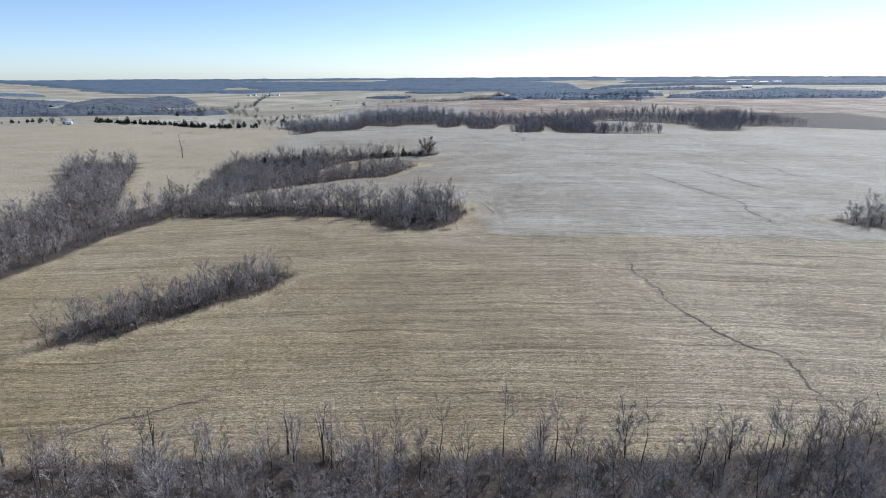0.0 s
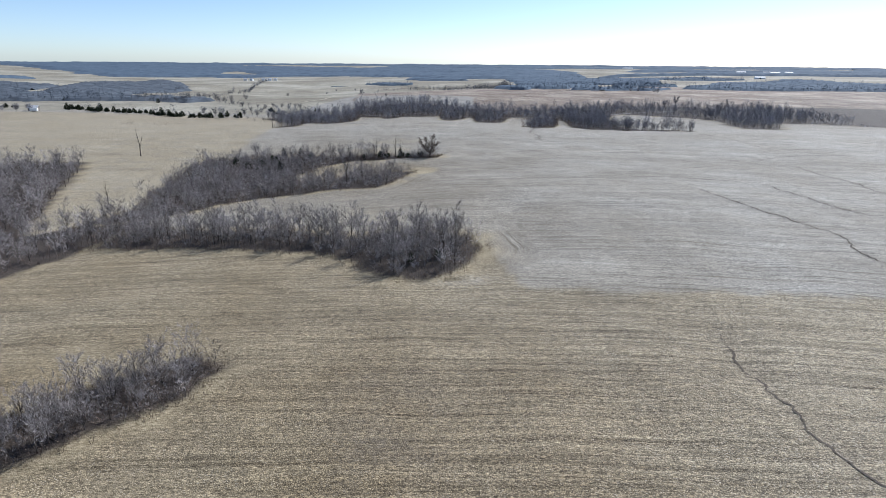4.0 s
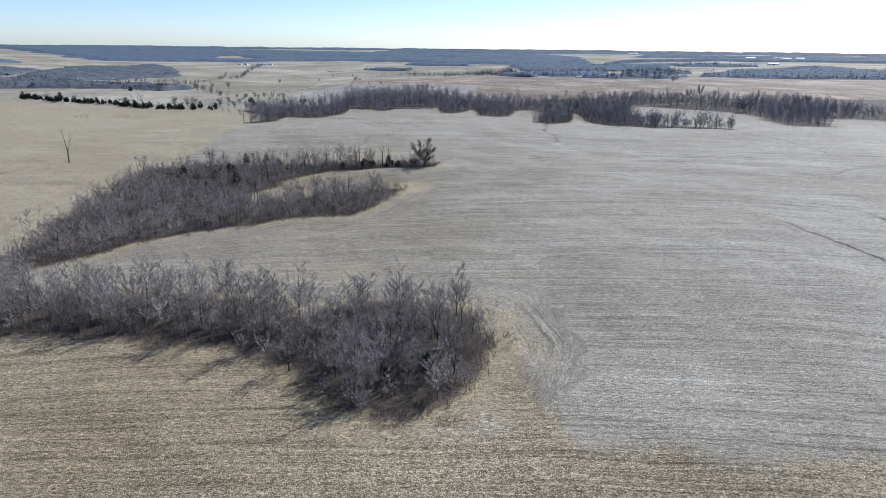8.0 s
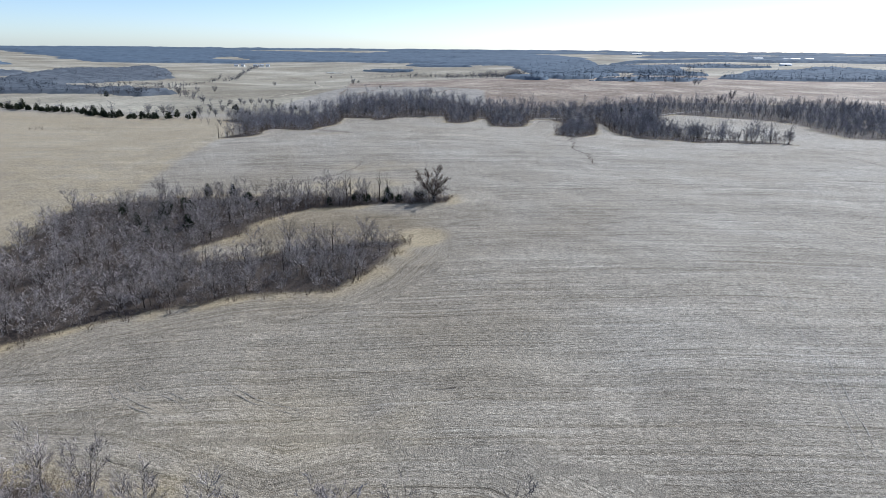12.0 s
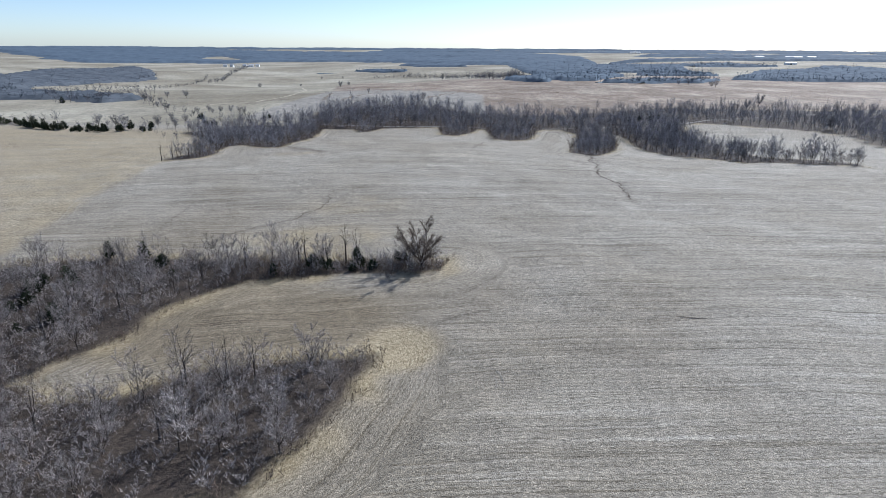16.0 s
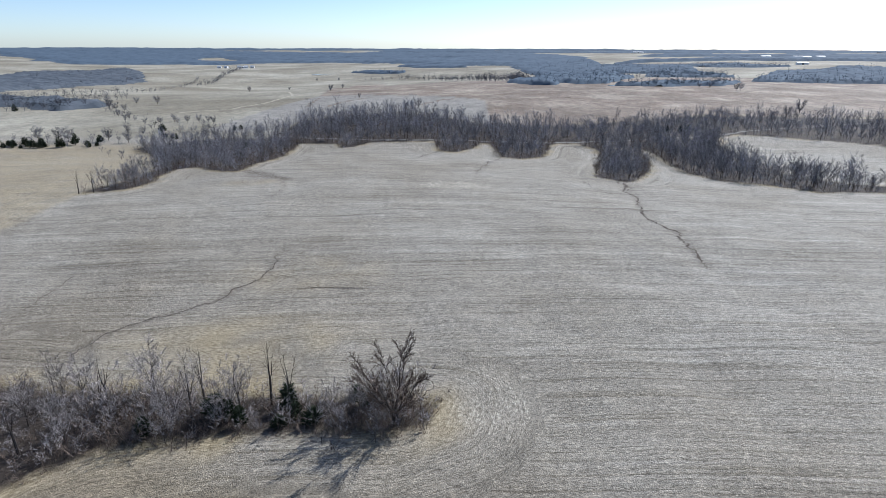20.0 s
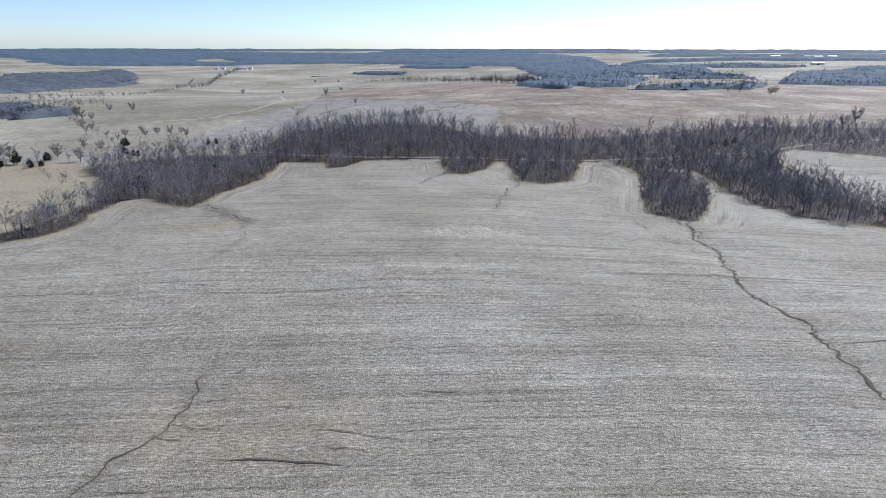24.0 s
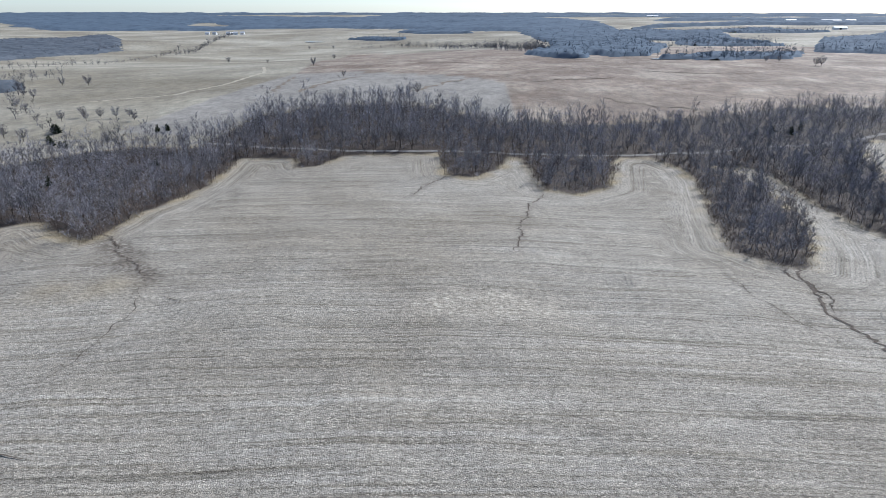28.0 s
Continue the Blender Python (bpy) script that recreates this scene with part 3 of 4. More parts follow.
def hardwood(r, height, reach, leaders, branches, subs, twigs, thick, fork, fine=0.017, detail=True, rise=0.36):
    """A leafless tree: a trunk that forks into rising leaders, branches, shoots and twigs."""
    wood, crown = Stock(), Stock()
    tf, lean = height * fork, r.normal(0, 0.05, 2)
    tube(wood, [(0, 0, -0.4), (lean[0] * tf * 0.4, lean[1] * tf * 0.6, tf * 0.5), (lean[0] * tf, lean[1] * tf, tf * 1.02)], np.array((1.2, 0.95, 0.8)) * thick, 6 if detail else 3)
    n = 5 if detail else 3
    bp, bd, bl = [], [], []
    for k in range(leaders):
        az = 6.283 * (k + r.uniform(-0.25, 0.25)) / max(1, leaders)
        out = height * reach * (r.uniform(0.6, 1.0) if k else r.uniform(0.0, 0.35))
        top = height * (r.uniform(0.74, 0.97) if k else r.uniform(0.9, 1.0))
        z0 = tf * (r.uniform(0.7, 1.0) if k else 0.97)
        t = np.linspace(0, 1, n)
        pts = np.c_[lean[0] * z0 + out * t ** 0.85 * math.cos(az), lean[1] * z0 + out * t ** 0.85 * math.sin(az), z0 + (top - z0) * t ** 1.1]
        pts[1:, :2] += np.cumsum(r.normal(0, 0.013 * height, (n - 1, 2)), 0)
        tube(wood, pts, thick * (0.62 if k == 0 else 0.42) * (0.06 + 0.94 * (1 - t) ** 1.3), 4 if detail else 3)
        u = np.sort(r.uniform(0.06, 1.0, branches))
        s = np.minimum(u, 0.999) * (n - 1)
        i = s.astype(int)
        seg = pts[i + 1] - pts[i]
        phi = az + r.normal(0, 1.3, branches)
        bp.append(pts[i] + seg * (s - i)[:, None])
        bd.append(unit(unit(seg) + np.c_[np.cos(phi), np.sin(phi), np.full(branches, 0.1)] * r.uniform(0.5, 1.5, branches)[:, None]))
        bl.append(height * r.uniform(0.17, 0.30, branches) * (1.08 - 0.4 * u))
    bp, bd, bl = np.concatenate(bp), np.concatenate(bd), np.concatenate(bl)
    thorns(wood, bp, bd, bl, thick * 0.13 + 0.006)
    sp, sd, sl = offshoots(r, bp, bd, bl, subs, 0.55, rise, 0.3, 0.7, 0.1)
    slivers(crown, r, sp, sd, sl, fine * 1.25, 1)
    if twigs:
        tp, td, tl = offshoots(r, sp, sd, sl, twigs, 0.6, rise * 0.7, 0.45, 0.9, 0.15)
        slivers(crown, r, tp, td, tl, fine * r.uniform(0.7, 1.3, len(tl)), 1)
    return wood.shape(), crown.shape()


def bush(r, height, stems, twigs, rad=0.03):
    out = Stock()
    az, el = r.uniform(0, 6.283, stems), r.uniform(0.75, 1.4, stems)
    d = np.c_[np.cos(az) * np.cos(el), np.sin(az) * np.cos(el), np.sin(el)]
    p = np.c_[r.normal(0, 0.22 * height, (stems, 2)), np.full(stems, -0.1)]
    ln = height * r.uniform(0.6, 1.0, stems)
    thorns(out, p, d, ln, rad)
    tp, td, tl = offshoots(r, p, d, ln, twigs, 0.6, 0.1, 0.3, 0.6, 0.2)
    slivers(out, r, tp, td, tl, rad * 0.7)
    return out.shape()


def whole(t):
    """Trunk and crown of a tree as one shape."""
    (a, fa, ma), (b, fb, mb) = t
    return np.concatenate([a, b]), np.concatenate([fa, fb + len(a)]), np.concatenate([ma, mb])


# height, reach, leaders, branches, shoots, twigs, trunk radius, height of the fork
KINDS = {
    "vase": (10.0, 0.25, 5, 10, 13, 2, 0.15, 0.2), "tall": (11.0, 0.19, 4, 12, 13, 2, 0.15, 0.26), "open": (9.2, 0.33, 5, 10, 13, 2, 0.16, 0.17),
    "pole": (12.0, 0.06, 1, 20, 6, 1, 0.085, 0.42), "twin": (11.0, 0.12, 2, 14, 9, 2, 0.10, 0.25), "clump": (6.5, 0.36, 7, 8, 11, 2, 0.07, 0.04),
    "round": (8.4, 0.37, 6, 9, 13, 2, 0.14, 0.15), "gnarled": (9.0, 0.42, 5, 9, 11, 2, 0.2, 0.22), "sapling": (6.0, 0.2, 3, 10, 11, 2, 0.06, 0.1),
}
TREES = {name: hardwood(rng, *spec, fine=0.019) for name, spec in KINDS.items()}
THIN = [whole(hardwood(rng, h, s, 4, 6, 8, 1, 0.07, fk, 0.03, False)) for h, s, fk in ((9.5, 0.26, 0.18), (10.5, 0.2, 0.22), (8.5, 0.32, 0.1), (7.5, 0.34, 0.06))]
SCRUB = [whole(hardwood(rng, h, s, 5, 5, 6, 1, 0.035, 0.03, 0.03, False)) for h, s in ((4.6, 0.42), (4.0, 0.48), (5.2, 0.38), (3.4, 0.52))]
FULL = [whole(hardwood(rng, h, s, 4, 6, 7, 1, 0.11, fk, 0.048, False)) for h, s, fk in ((11.5, 0.22, 0.2), (12.0, 0.18, 0.25), (10.0, 0.27, 0.16), (9.0, 0.31, 0.12), (11.0, 0.23, 0.2))]
LOW = [whole(hardwood(rng, h, s, 4, 4, 5, 1, 0.035, 0.03, 0.042, False)) for h, s in ((4.6, 0.42), (4.0, 0.48), (5.2, 0.38))]
BUSHES = [bush(rng, h, 6, 5, 0.034) for h in (1.6, 2.2, 2.8, 2.0)]


TREE_NAMES = {"vase": "upright_tree", "tall": "tall_tree", "open": "open_crowned_tree", "round": "round_crowned_tree", "pole": "slender_tree", "twin": "twin_stemmed_tree", "clump": "many_stemmed_tree", "gnarled": "spreading_tree", "sapling": "sapling"}


def tree_master(kind, crown_mat):
    ob = new(TREE_NAMES[kind])
    for part_name, (v, f, _), m in zip(("trunk", "crown"), TREES[kind], (M_BARK, crown_mat)):
        part_ob = new(part_name, mesh_np(part_name, v, f, m))
        part_ob.parent = ob
    return ob


def scatter(poly, gap, seed, margin=0.0):
    """Loosely even places inside an outline."""
    r = np.random.default_rng(seed)
    px, py = [p[0] for p in poly], [p[1] for p in poly]
    xs, ys = np.meshgrid(np.arange(min(px), max(px), gap), np.arange(min(py), max(py), gap))
    x = xs.ravel() + r.uniform(-0.5, 0.5, xs.size) * gap
    y = ys.ravel() + r.uniform(-0.5, 0.5, xs.size) * gap
    ok = signed(x, y, poly) < -margin
    return x[ok], y[ok]


def joined(name, shapes, x, y, seed, mat, label, category, lo=0.8, hi=1.15, wood=None, grown=None):
    """One mesh of many alike plants, each turned and sized by chance."""
    r = np.random.default_rng(seed)
    vs, fs, ms, tones, base = [], [], [], [], 0
    z = land(x, y)
    for a, b, c in zip(x, y, z):
        v, f, m = shapes[r.integers(len(shapes))]
        t, s = r.uniform(0, 6.283), r.uniform(lo, hi) * (1 + 0.2 * float(wob(a, b, 99, 20))) * (grown(a, b) if grown else 1.0)
        rot = np.array(((math.cos(t), -math.sin(t), 0), (math.sin(t), math.cos(t), 0), (0, 0, r.uniform(0.85, 1.15)))) * s
        vs.append(v @ rot.T + (a, b, c))
        fs.append(f + base)
        ms.append(m)
        tones.append(np.full(len(v), r.random(), np.float32))
        base += len(v)
    me = mesh_np(name, np.concatenate(vs), np.concatenate(fs), wood or mat)
    if wood:
        me.materials.append(mat)
        me.polygons.foreach_set("material_index", np.concatenate(ms).astype(np.int32))
    me.attributes.new("tone", "FLOAT", "POINT").data.foreach_set("value", np.concatenate(tones))
    return tagged(new(name, me), label, category, kind="stuff")


def creek_growth(x, y):
    """Low growth on the field side of the road, taller trees behind it."""
    return (1.0 if x < 60 else 0.76) if y > 567 + 0.1 * max(0, x - 60) else 0.84 if x < -70 else 0.92 if x > 88 else 0.72


masters = {}


def plant(kind, crown_mat, x, y, size, turn):
    m, key = pose(x, y, float(land(x, y)), 0, 0, turn), (kind, crown_mat.name)
    if key in masters:
        ob = copy_thing(masters[key], m)
    else:
        ob = masters[key] = tree_master(kind, crown_mat)
        ob.matrix_basis = m
    ob.scale = (size, size, size * (0.9 + 0.2 * ((turn * 7) % 1)))
    return ob


TREE_LABELS = {"pole": "slender straight leafless tree with a thin crown", "twin": "slender twin-stemmed leafless tree in a draw", "clump": "low many-stemmed leafless tree in a thicket",
               "gnarled": "spreading leafless tree with crooked dark limbs", "sapling": "young leafless tree among grey brush"}
r0 = np.random.default_rng(5)
for poly, gap, seed, lo, hi, mat, kinds in (
        (WOOD_NEAR, 3.7, 31, 0.5, 0.85, M_TWIG, ("pole", "twin", "pole", "twin", "twin", "sapling", "clump", "vase")),
        (WOOD_STRIP, 3.4, 32, 0.5, 0.78, M_TWIG, ("vase", "round", "clump", "open", "sapling", "twin")),
        (WOOD_KNOB, 4.3, 33, 0.58, 0.9, M_TWIG, ("vase", "tall", "open", "round", "vase", "twin", "clump")),
        (WOOD_FORK, 5.8, 34, 0.5, 0.86, M_TWIG, ("vase", "twin", "pole", "open", "clump", "gnarled", "sapling", "twin", "round")),
        (WOOD_WEST, 7.6, 36, 0.55, 0.85, M_TWIG, ("vase", "open", "round", "gnarled", "tall")),
        (WOOD_EAST, 5.5, 37, 0.5, 0.8, M_TWIG, ("vase", "open", "round")),
        (WOOD_CREEK, 7.6, 35, 0.6, 0.98, M_MID, ("vase", "tall", "tall", "open", "round", "twin"))):
    for x, y in zip(*scatter(poly, gap, seed, 0.8)):
        depth = float(edge_distance(x, y, poly))
        if edge_distance(x, y, ROAD, False) < 2.2 or (poly is WOOD_CREEK and (depth > 10 or x > 175 or x < -150 or y > 575)) or (poly is WOOD_FORK and wob(x, y, 78, 13) > 0.75):
            continue
        kind = kinds[int(r0.integers(len(kinds)))]
        tagged(plant(kind, mat, x, y, r0.uniform(lo, hi) * (creek_growth(x, y) if poly is WOOD_CREEK else 1.0), r0.uniform(0, 360)),
               TREE_LABELS.get(kind, "leafless grey hardwood tree standing in a wooded draw"), "tree", "trees of the wooded draws")

for poly, name, gap, seed, shapes, mat, lo, hi in (
        (WOOD_NEAR, "underwood", 3.6, 41, SCRUB, M_TWIG, 0.4, 0.9), (WOOD_STRIP, "underwood", 2.4, 42, THIN[2:] + SCRUB, M_TWIG, 0.5, 0.85), (WOOD_KNOB, "underwood", 3.4, 43, THIN + SCRUB, M_TWIG, 0.5, 0.85),
        (WOOD_FORK, "underwood", 2.15, 44, THIN[3:] + SCRUB * 2, M_TWIG, 0.4, 0.9), (WOOD_WEST, "woodland", 4.4, 45, THIN, M_TWIG, 0.45, 0.8), (WOOD_CREEK, "woodland", 4.6, 46, FULL, M_MID, 0.56, 0.9),
        (WOOD_EAST, "woodland", 3.6, 47, THIN, M_TWIG, 0.5, 0.85)):
    x, y = scatter(poly, gap, seed, 0.5)
    clear = (edge_distance(x, y, ROAD, False) > 2.0) & ((x > -76) | (poly is WOOD_CREEK) | (wob(x, y, 77, 22) < 0.5)) & ((poly is not WOOD_FORK) | (wob(x, y, 78, 13) < 0.55)) & ((poly is not WOOD_WEST) | (y > 205) | (wob(x, y, 79, 16) < 0.1)) & (x < 290)
    joined(name, shapes, x[clear], y[clear], seed, mat, "leafless young trees growing close together in a draw", "woods", lo, hi, M_BARK, creek_growth if poly is WOOD_CREEK else None)
for poly, gap, seed in ((WOOD_NEAR, 2.0, 51), (WOOD_STRIP, 2.0, 52), (WOOD_KNOB, 3.0, 53), (WOOD_FORK, 3.6, 54), (WOOD_WEST, 3.8, 55), (WOOD_EAST, 3.0, 56), (WOOD_CREEK, 5.0, 57)):
    x, y = scatter(poly, gap, seed, 0.3)
    clear = (edge_distance(x, y, ROAD, False) > 2.6) & (x < 300)
    joined("brush", BUSHES, x[clear], y[clear], seed, M_MID if seed == 57 else M_BRUSH, "brown leafless brush under the trees", "brush", 0.6, 1.25)

ex, ey, r = [], [], np.random.default_rng(60)
for poly in (WOOD_FORK, WOOD_STRIP, WOOD_KNOB, WOOD_NEAR):
    for (x0, y0), (x1, y1) in zip(poly, poly[1:] + poly[:1]):
        k = int(math.hypot(x1 - x0, y1 - y0) * 1.3)
        u = r.uniform(0, 1, k)
        ex.append(x0 + (x1 - x0) * u + r.normal(0, 1.3, k))
        ey.append(y0 + (y1 - y0) * u + r.normal(0, 1.3, k))
joined("brush", BUSHES, np.concatenate(ex), np.concatenate(ey), 67, M_BRUSH, "low reddish-brown brush along the wood edges", "brush", 0.35, 0.85)

front = WOOD_CREEK[:WOOD_CREEK.index((157, 434)) + 1]
fx, fy, r = [], [], np.random.default_rng(48)
for (x0, y0), (x1, y1) in zip(front, front[1:]):
    k = max(1, int(math.hypot(x1 - x0, y1 - y0) / 2.6))
    u = (np.arange(k) + r.uniform(0, 1, k)) / k
    fx.append(x0 + (x1 - x0) * u + r.normal(0, 0.7, k))
    fy.append(y0 + (y1 - y0) * u + 1.8 + r.normal(0, 0.9, k))
fx, fy = np.concatenate(fx), np.concatenate(fy)
ix, iy = scatter(WOOD_CREEK, 4.2, 58, 0.8)
inner = (iy < 635) & (np.abs(ix - 10) < 165) & (edge_distance(ix, iy, ROAD, False) > 2.8)
joined("underwood", LOW, ix[inner], iy[inner], 59, M_MID, "low leafless scrub under the creek trees", "woods", 0.5, 1.0, M_BARK)
keep = (signed(fx, fy, WOOD_CREEK) < 0.8) & (edge_distance(fx, fy, ROAD, False) > 2.8)
joined("woodland", SCRUB + THIN[2:], fx[keep], fy[keep], 49, M_BRUSH, "leafless young trees and brush along a field edge", "woods", 0.45, 0.85, M_BARK)


# ---- gullies, furrows and the gravel road: strips that follow the ground ----
def strip(name, line, half, mat, lift, seed, label, category, wander=0.5, step=0.7, crown=0.0, kind="structure", ragged=0.0):
    """A ribbon along a line with a dished or crowned middle and ragged edges."""
    r = np.random.default_rng(seed)
    pts = []
    for (x0, y0), (x1, y1) in zip(line, line[1:]):
        k = max(1, int(math.hypot(x1 - x0, y1 - y0) / step))
        pts += [(x0 + (x1 - x0) * i / k, y0 + (y1 - y0) * i / k) for i in range(k)]
    pts = np.array(pts + [line[-1]], float)
    kern = np.ones(5) / 5
    if len(pts) > 10:
        for c in range(2):
            pts[2:-2, c] = np.convolve(pts[:, c], kern, "valid")
    s = np.arange(len(pts)) * step
    side = np.gradient(pts, axis=0)
    side = np.c_[-side[:, 1], side[:, 0]] / np.linalg.norm(side, axis=1)[:, None]
    sway = wander * (np.sin(s * 0.35 + seed) + 0.6 * np.sin(s * 0.83 + 2 * seed) + 0.4 * np.sin(s * 1.7 + 3 * seed))
    pts = pts + side * (sway + ragged * r.normal(0, 1, len(s)))[:, None]
    taper = np.minimum(1, 0.15 + np.minimum(s, s[::-1]) / 8)
    w = half * taper * (1 + 0.3 * np.sin(s * 0.9 + seed) + r.uniform(-0.2, 0.2, len(s)) * (1 + 4 * ragged))
    verts = []
    for u, lift_u in ((-1, 0.0), (-0.6, 0.5 * crown), (0, crown), (0.6, 0.5 * crown), (1, 0.0)):
        q = pts + side * (u * w)[:, None]
        verts.append(np.c_[q, carved(q[:, 0], q[:, 1]) + lift + lift_u])
    n = len(pts)
    idx = np.arange(5 * n).reshape(5, n)
    quads = np.stack([idx[:-1, :-1], idx[:-1, 1:], idx[1:, 1:], idx[1:, :-1]], -1).reshape(-1, 4)
    ob = new(name, mesh_np(name, np.concatenate(verts), quads[:, ::-1], mat, True))
    return tagged(ob, label, category, kind=kind)


def speckled(c0, c1, size):
    def build(n, l, bsdf):
        geo = n.new("ShaderNodeNewGeometry")
        tex = node(n, "ShaderNodeTexNoise", Scale=size, Detail=4.0, Roughness=0.7)
        l.new(geo.outputs["Position"], tex.inputs["Vector"])
        l.new(ramp(n, l, tex.outputs[0], (0.3, c0), (0.7, c1)), bsdf.inputs["Base Color"])
    return build


M_SOIL = material("wet_soil", speckled((0.042, 0.034, 0.027), (0.135, 0.113, 0.092), 3.0))
M_GRAVEL = material("gravel", speckled((0.14, 0.133, 0.122), (0.28, 0.265, 0.245), 2.0))
for k, (half, depth, line) in enumerate(GULLIES):
    strip("gully", line, half * 0.4, M_SOIL, 0.09, k + 1, "narrow eroded gully of dark bare soil", "gully", 0.4, ragged=min(0.28, 0.5 * half))
for k, (half, line) in enumerate(FURROWS):
    strip("furrow", line, half * 0.6, M_SOIL, 0.08, k + 40, "dark wet furrow between the stubble rows", "furrow", 0.12)
M_DRAW = material("brushy_draw", speckled((0.135, 0.113, 0.088), (0.225, 0.19, 0.148), 0.6))
for k, (half, line) in enumerate(((1.6, [(-83, 689), (-78, 716), (-69, 743), (-58, 761)]), (1.4, [(-36, 654), (-23, 672), (-3, 707), (10, 721)]), (1.2, [(-107, 943), (-85, 930), (-48, 922)]), (1.3, [(-30, 880), (-7, 858), (20, 850)]),
                                  (1.0, [(-97, 689), (-101, 731), (-105, 783)]), (2.5, [(-470, 1655), (-430, 1620), (-399, 1593)]), (2.0, [(-233, 1486), (-200, 1470), (-170, 1490)]), (1.0, [(40, 700), (60, 715), (95, 722)]),
                                  (1.2, [(120, 760), (160, 742), (190, 748)]), (1.1, [(70, 655), (85, 640), (110, 632), (128, 615)]))):
    strip("brushy_draw", line, half, M_DRAW, 0.15, k + 80, "dark weedy drainage line across a far field", "draw", 1.2, 3.0)
M_RUT = material("pressed_soil", speckled((0.15, 0.135, 0.115), (0.30, 0.28, 0.25), 1.2))
M_PALE = material("pressed_straw", speckled((0.24, 0.225, 0.20), (0.38, 0.362, 0.33), 1.2))


def ruts(line, gauge, half, mat, seed, label):
    """The two wheel marks of one passage over the field."""
    for sgn in (-1, 1):
        moved = []
        for i, (x, y) in enumerate(line):
            (xa, ya), (xb, yb) = line[max(0, i - 1)], line[min(len(line) - 1, i + 1)]
            ln = math.hypot(xb - xa, yb - ya)
            moved.append((x - sgn * gauge / 2 * (yb - ya) / ln, y + sgn * gauge / 2 * (xb - xa) / ln))
        strip("wheel_rut", moved, half, mat, 0.07, seed, label, "wheel rut", 0.05, 0.7, ragged=0.05)


ruts([(-22, 478), (-15.1, 460.7), (-9, 446.4), (-3.3, 434.7), (2.2, 426.6), (10.9, 413.7), (18.7, 403.9), (24.8, 395.2), (33, 384)], 0.9, 0.03, M_RUT, 201, "faint dark wheel rut pressed into the stubble")
ruts([(28.7, 482.8), (26.6, 457.2), (24.4, 439.8)], 0.8, 0.035, M_RUT, 203, "faint dark wheel rut pressed into the stubble")
ruts([(58, 268), (53.9, 250.6), (45.2, 222.3), (40.1, 205.7)], 1.7, 0.04, M_PALE, 205, "pale wheel rut pressed into the stubble")
ruts([(72, 232), (65.9, 219.6), (52.7, 200.3), (43.5, 188)], 1.7, 0.04, M_PALE, 207, "pale wheel rut pressed into the stubble")
ruts([(69, 305.6), (95.8, 306.1), (120, 305.6)], 1.8, 0.05, M_PALE, 209, "pale wheel rut pressed into the stubble")
for k, line in enumerate(([(-52.1, 231), (-49.4, 226.3), (-44.7, 222.7), (-37.3, 218.7)], [(-50, 231.1), (-46.6, 226.9), (-41.9, 225.5), (-35.3, 220.9)], [(-38.7, 230.8), (-34.2, 226.7), (-29.8, 223.6), (-21.8, 220.1)],
                          [(-1.1, 286.5), (2, 285), (3.7, 281.4), (3.4, 278.1), (2.1, 276.1)])):
    ruts(line, 0.9, 0.05, M_RUT, 211 + k, "faint dark wheel rut of a turning tractor")
ruts([(77.4, 453.3), (67.9, 449.7), (62, 444.5), (60.6, 441), (62, 439.5), (67.4, 439.2)], 1.0, 0.07, M_RUT, 219, "faint dark wheel rut of a turning tractor")
ruts([(-102.6, 357.3), (-109.4, 382.6), (-112.3, 411.9), (-111.3, 440.2)], 2.0, 0.07, M_PALE, 221, "pale wheel rut pressed into the stubble")
M_TRACK = material("worn_track", speckled((0.30, 0.27, 0.21), (0.44, 0.40, 0.32), 0.5))
strip("farm_track", [(-186, 672), (-152, 693), (-139, 744), (-140, 833), (-160, 900)], 1.2, M_TRACK, 0.12, 95, "pale worn farm track across a pasture", "track", 0.5, 3.0)
strip("road", ROAD, 1.0, M_GRAVEL, 0.12, 5, "pale gravel road along the creek woods", "road", 0.1, 1.5, 0.06)


# ---- cedars, dead trees and single trees ----
def cedar_shape(r, height, width, sprays):
    out = Stock()
    u, az = r.uniform(0, 1, sprays) ** 0.8, r.uniform(0, 6.283, sprays)
    lump = 1 + 0.18 * np.sin(3 * az + 7 * u) + 0.12 * np.sin(5 * az - 11 * u)
    rad = width * (1 - u) ** 0.55 * r.uniform(0.5, 1.0, sprays) * lump + 0.05
    p = np.c_[np.cos(az) * rad * 0.45, np.sin(az) * rad * 0.45, 0.15 + u * height * 0.93]
    d = unit(np.c_[np.cos(az), np.sin(az), r.uniform(0.2, 1.0, sprays)])
    thorns(out, p, d, rad * 0.6 + 0.25, 0.16 * (1.2 - u))
    return out.shape()


def stem_shape(height, rad):
    out = Stock()
    tube(out, [(0, 0, -0.3), (0.01 * height, 0, height * 0.5), (0.02 * height, 0.01 * height, height)], np.array((1, 0.65, 0.3)) * rad, 6)
    return out.shape()


def cedar_master(r, height, width):
    ob = new("cedar_tree")
    for name, (v, f, _), m in (("trunk", stem_shape(height * 0.8, 0.12), M_BARK), ("foliage", cedar_shape(r, height, width, 260), M_CEDAR)):
        p = new(name, mesh_np(name, v, f, m))
        p.parent = ob
    return tagged(ob, "dark green cedar with a dense pointed crown", "cedar", "cedars of the draws and hedge")


def put(master, first, x, y, size, turn):
    m = pose(x, y, float(land(x, y)), 0, 0, turn)
    ob = master if first else copy_thing(master, m)
    ob.matrix_basis = m
    ob.scale = (size, size, size)
    return ob


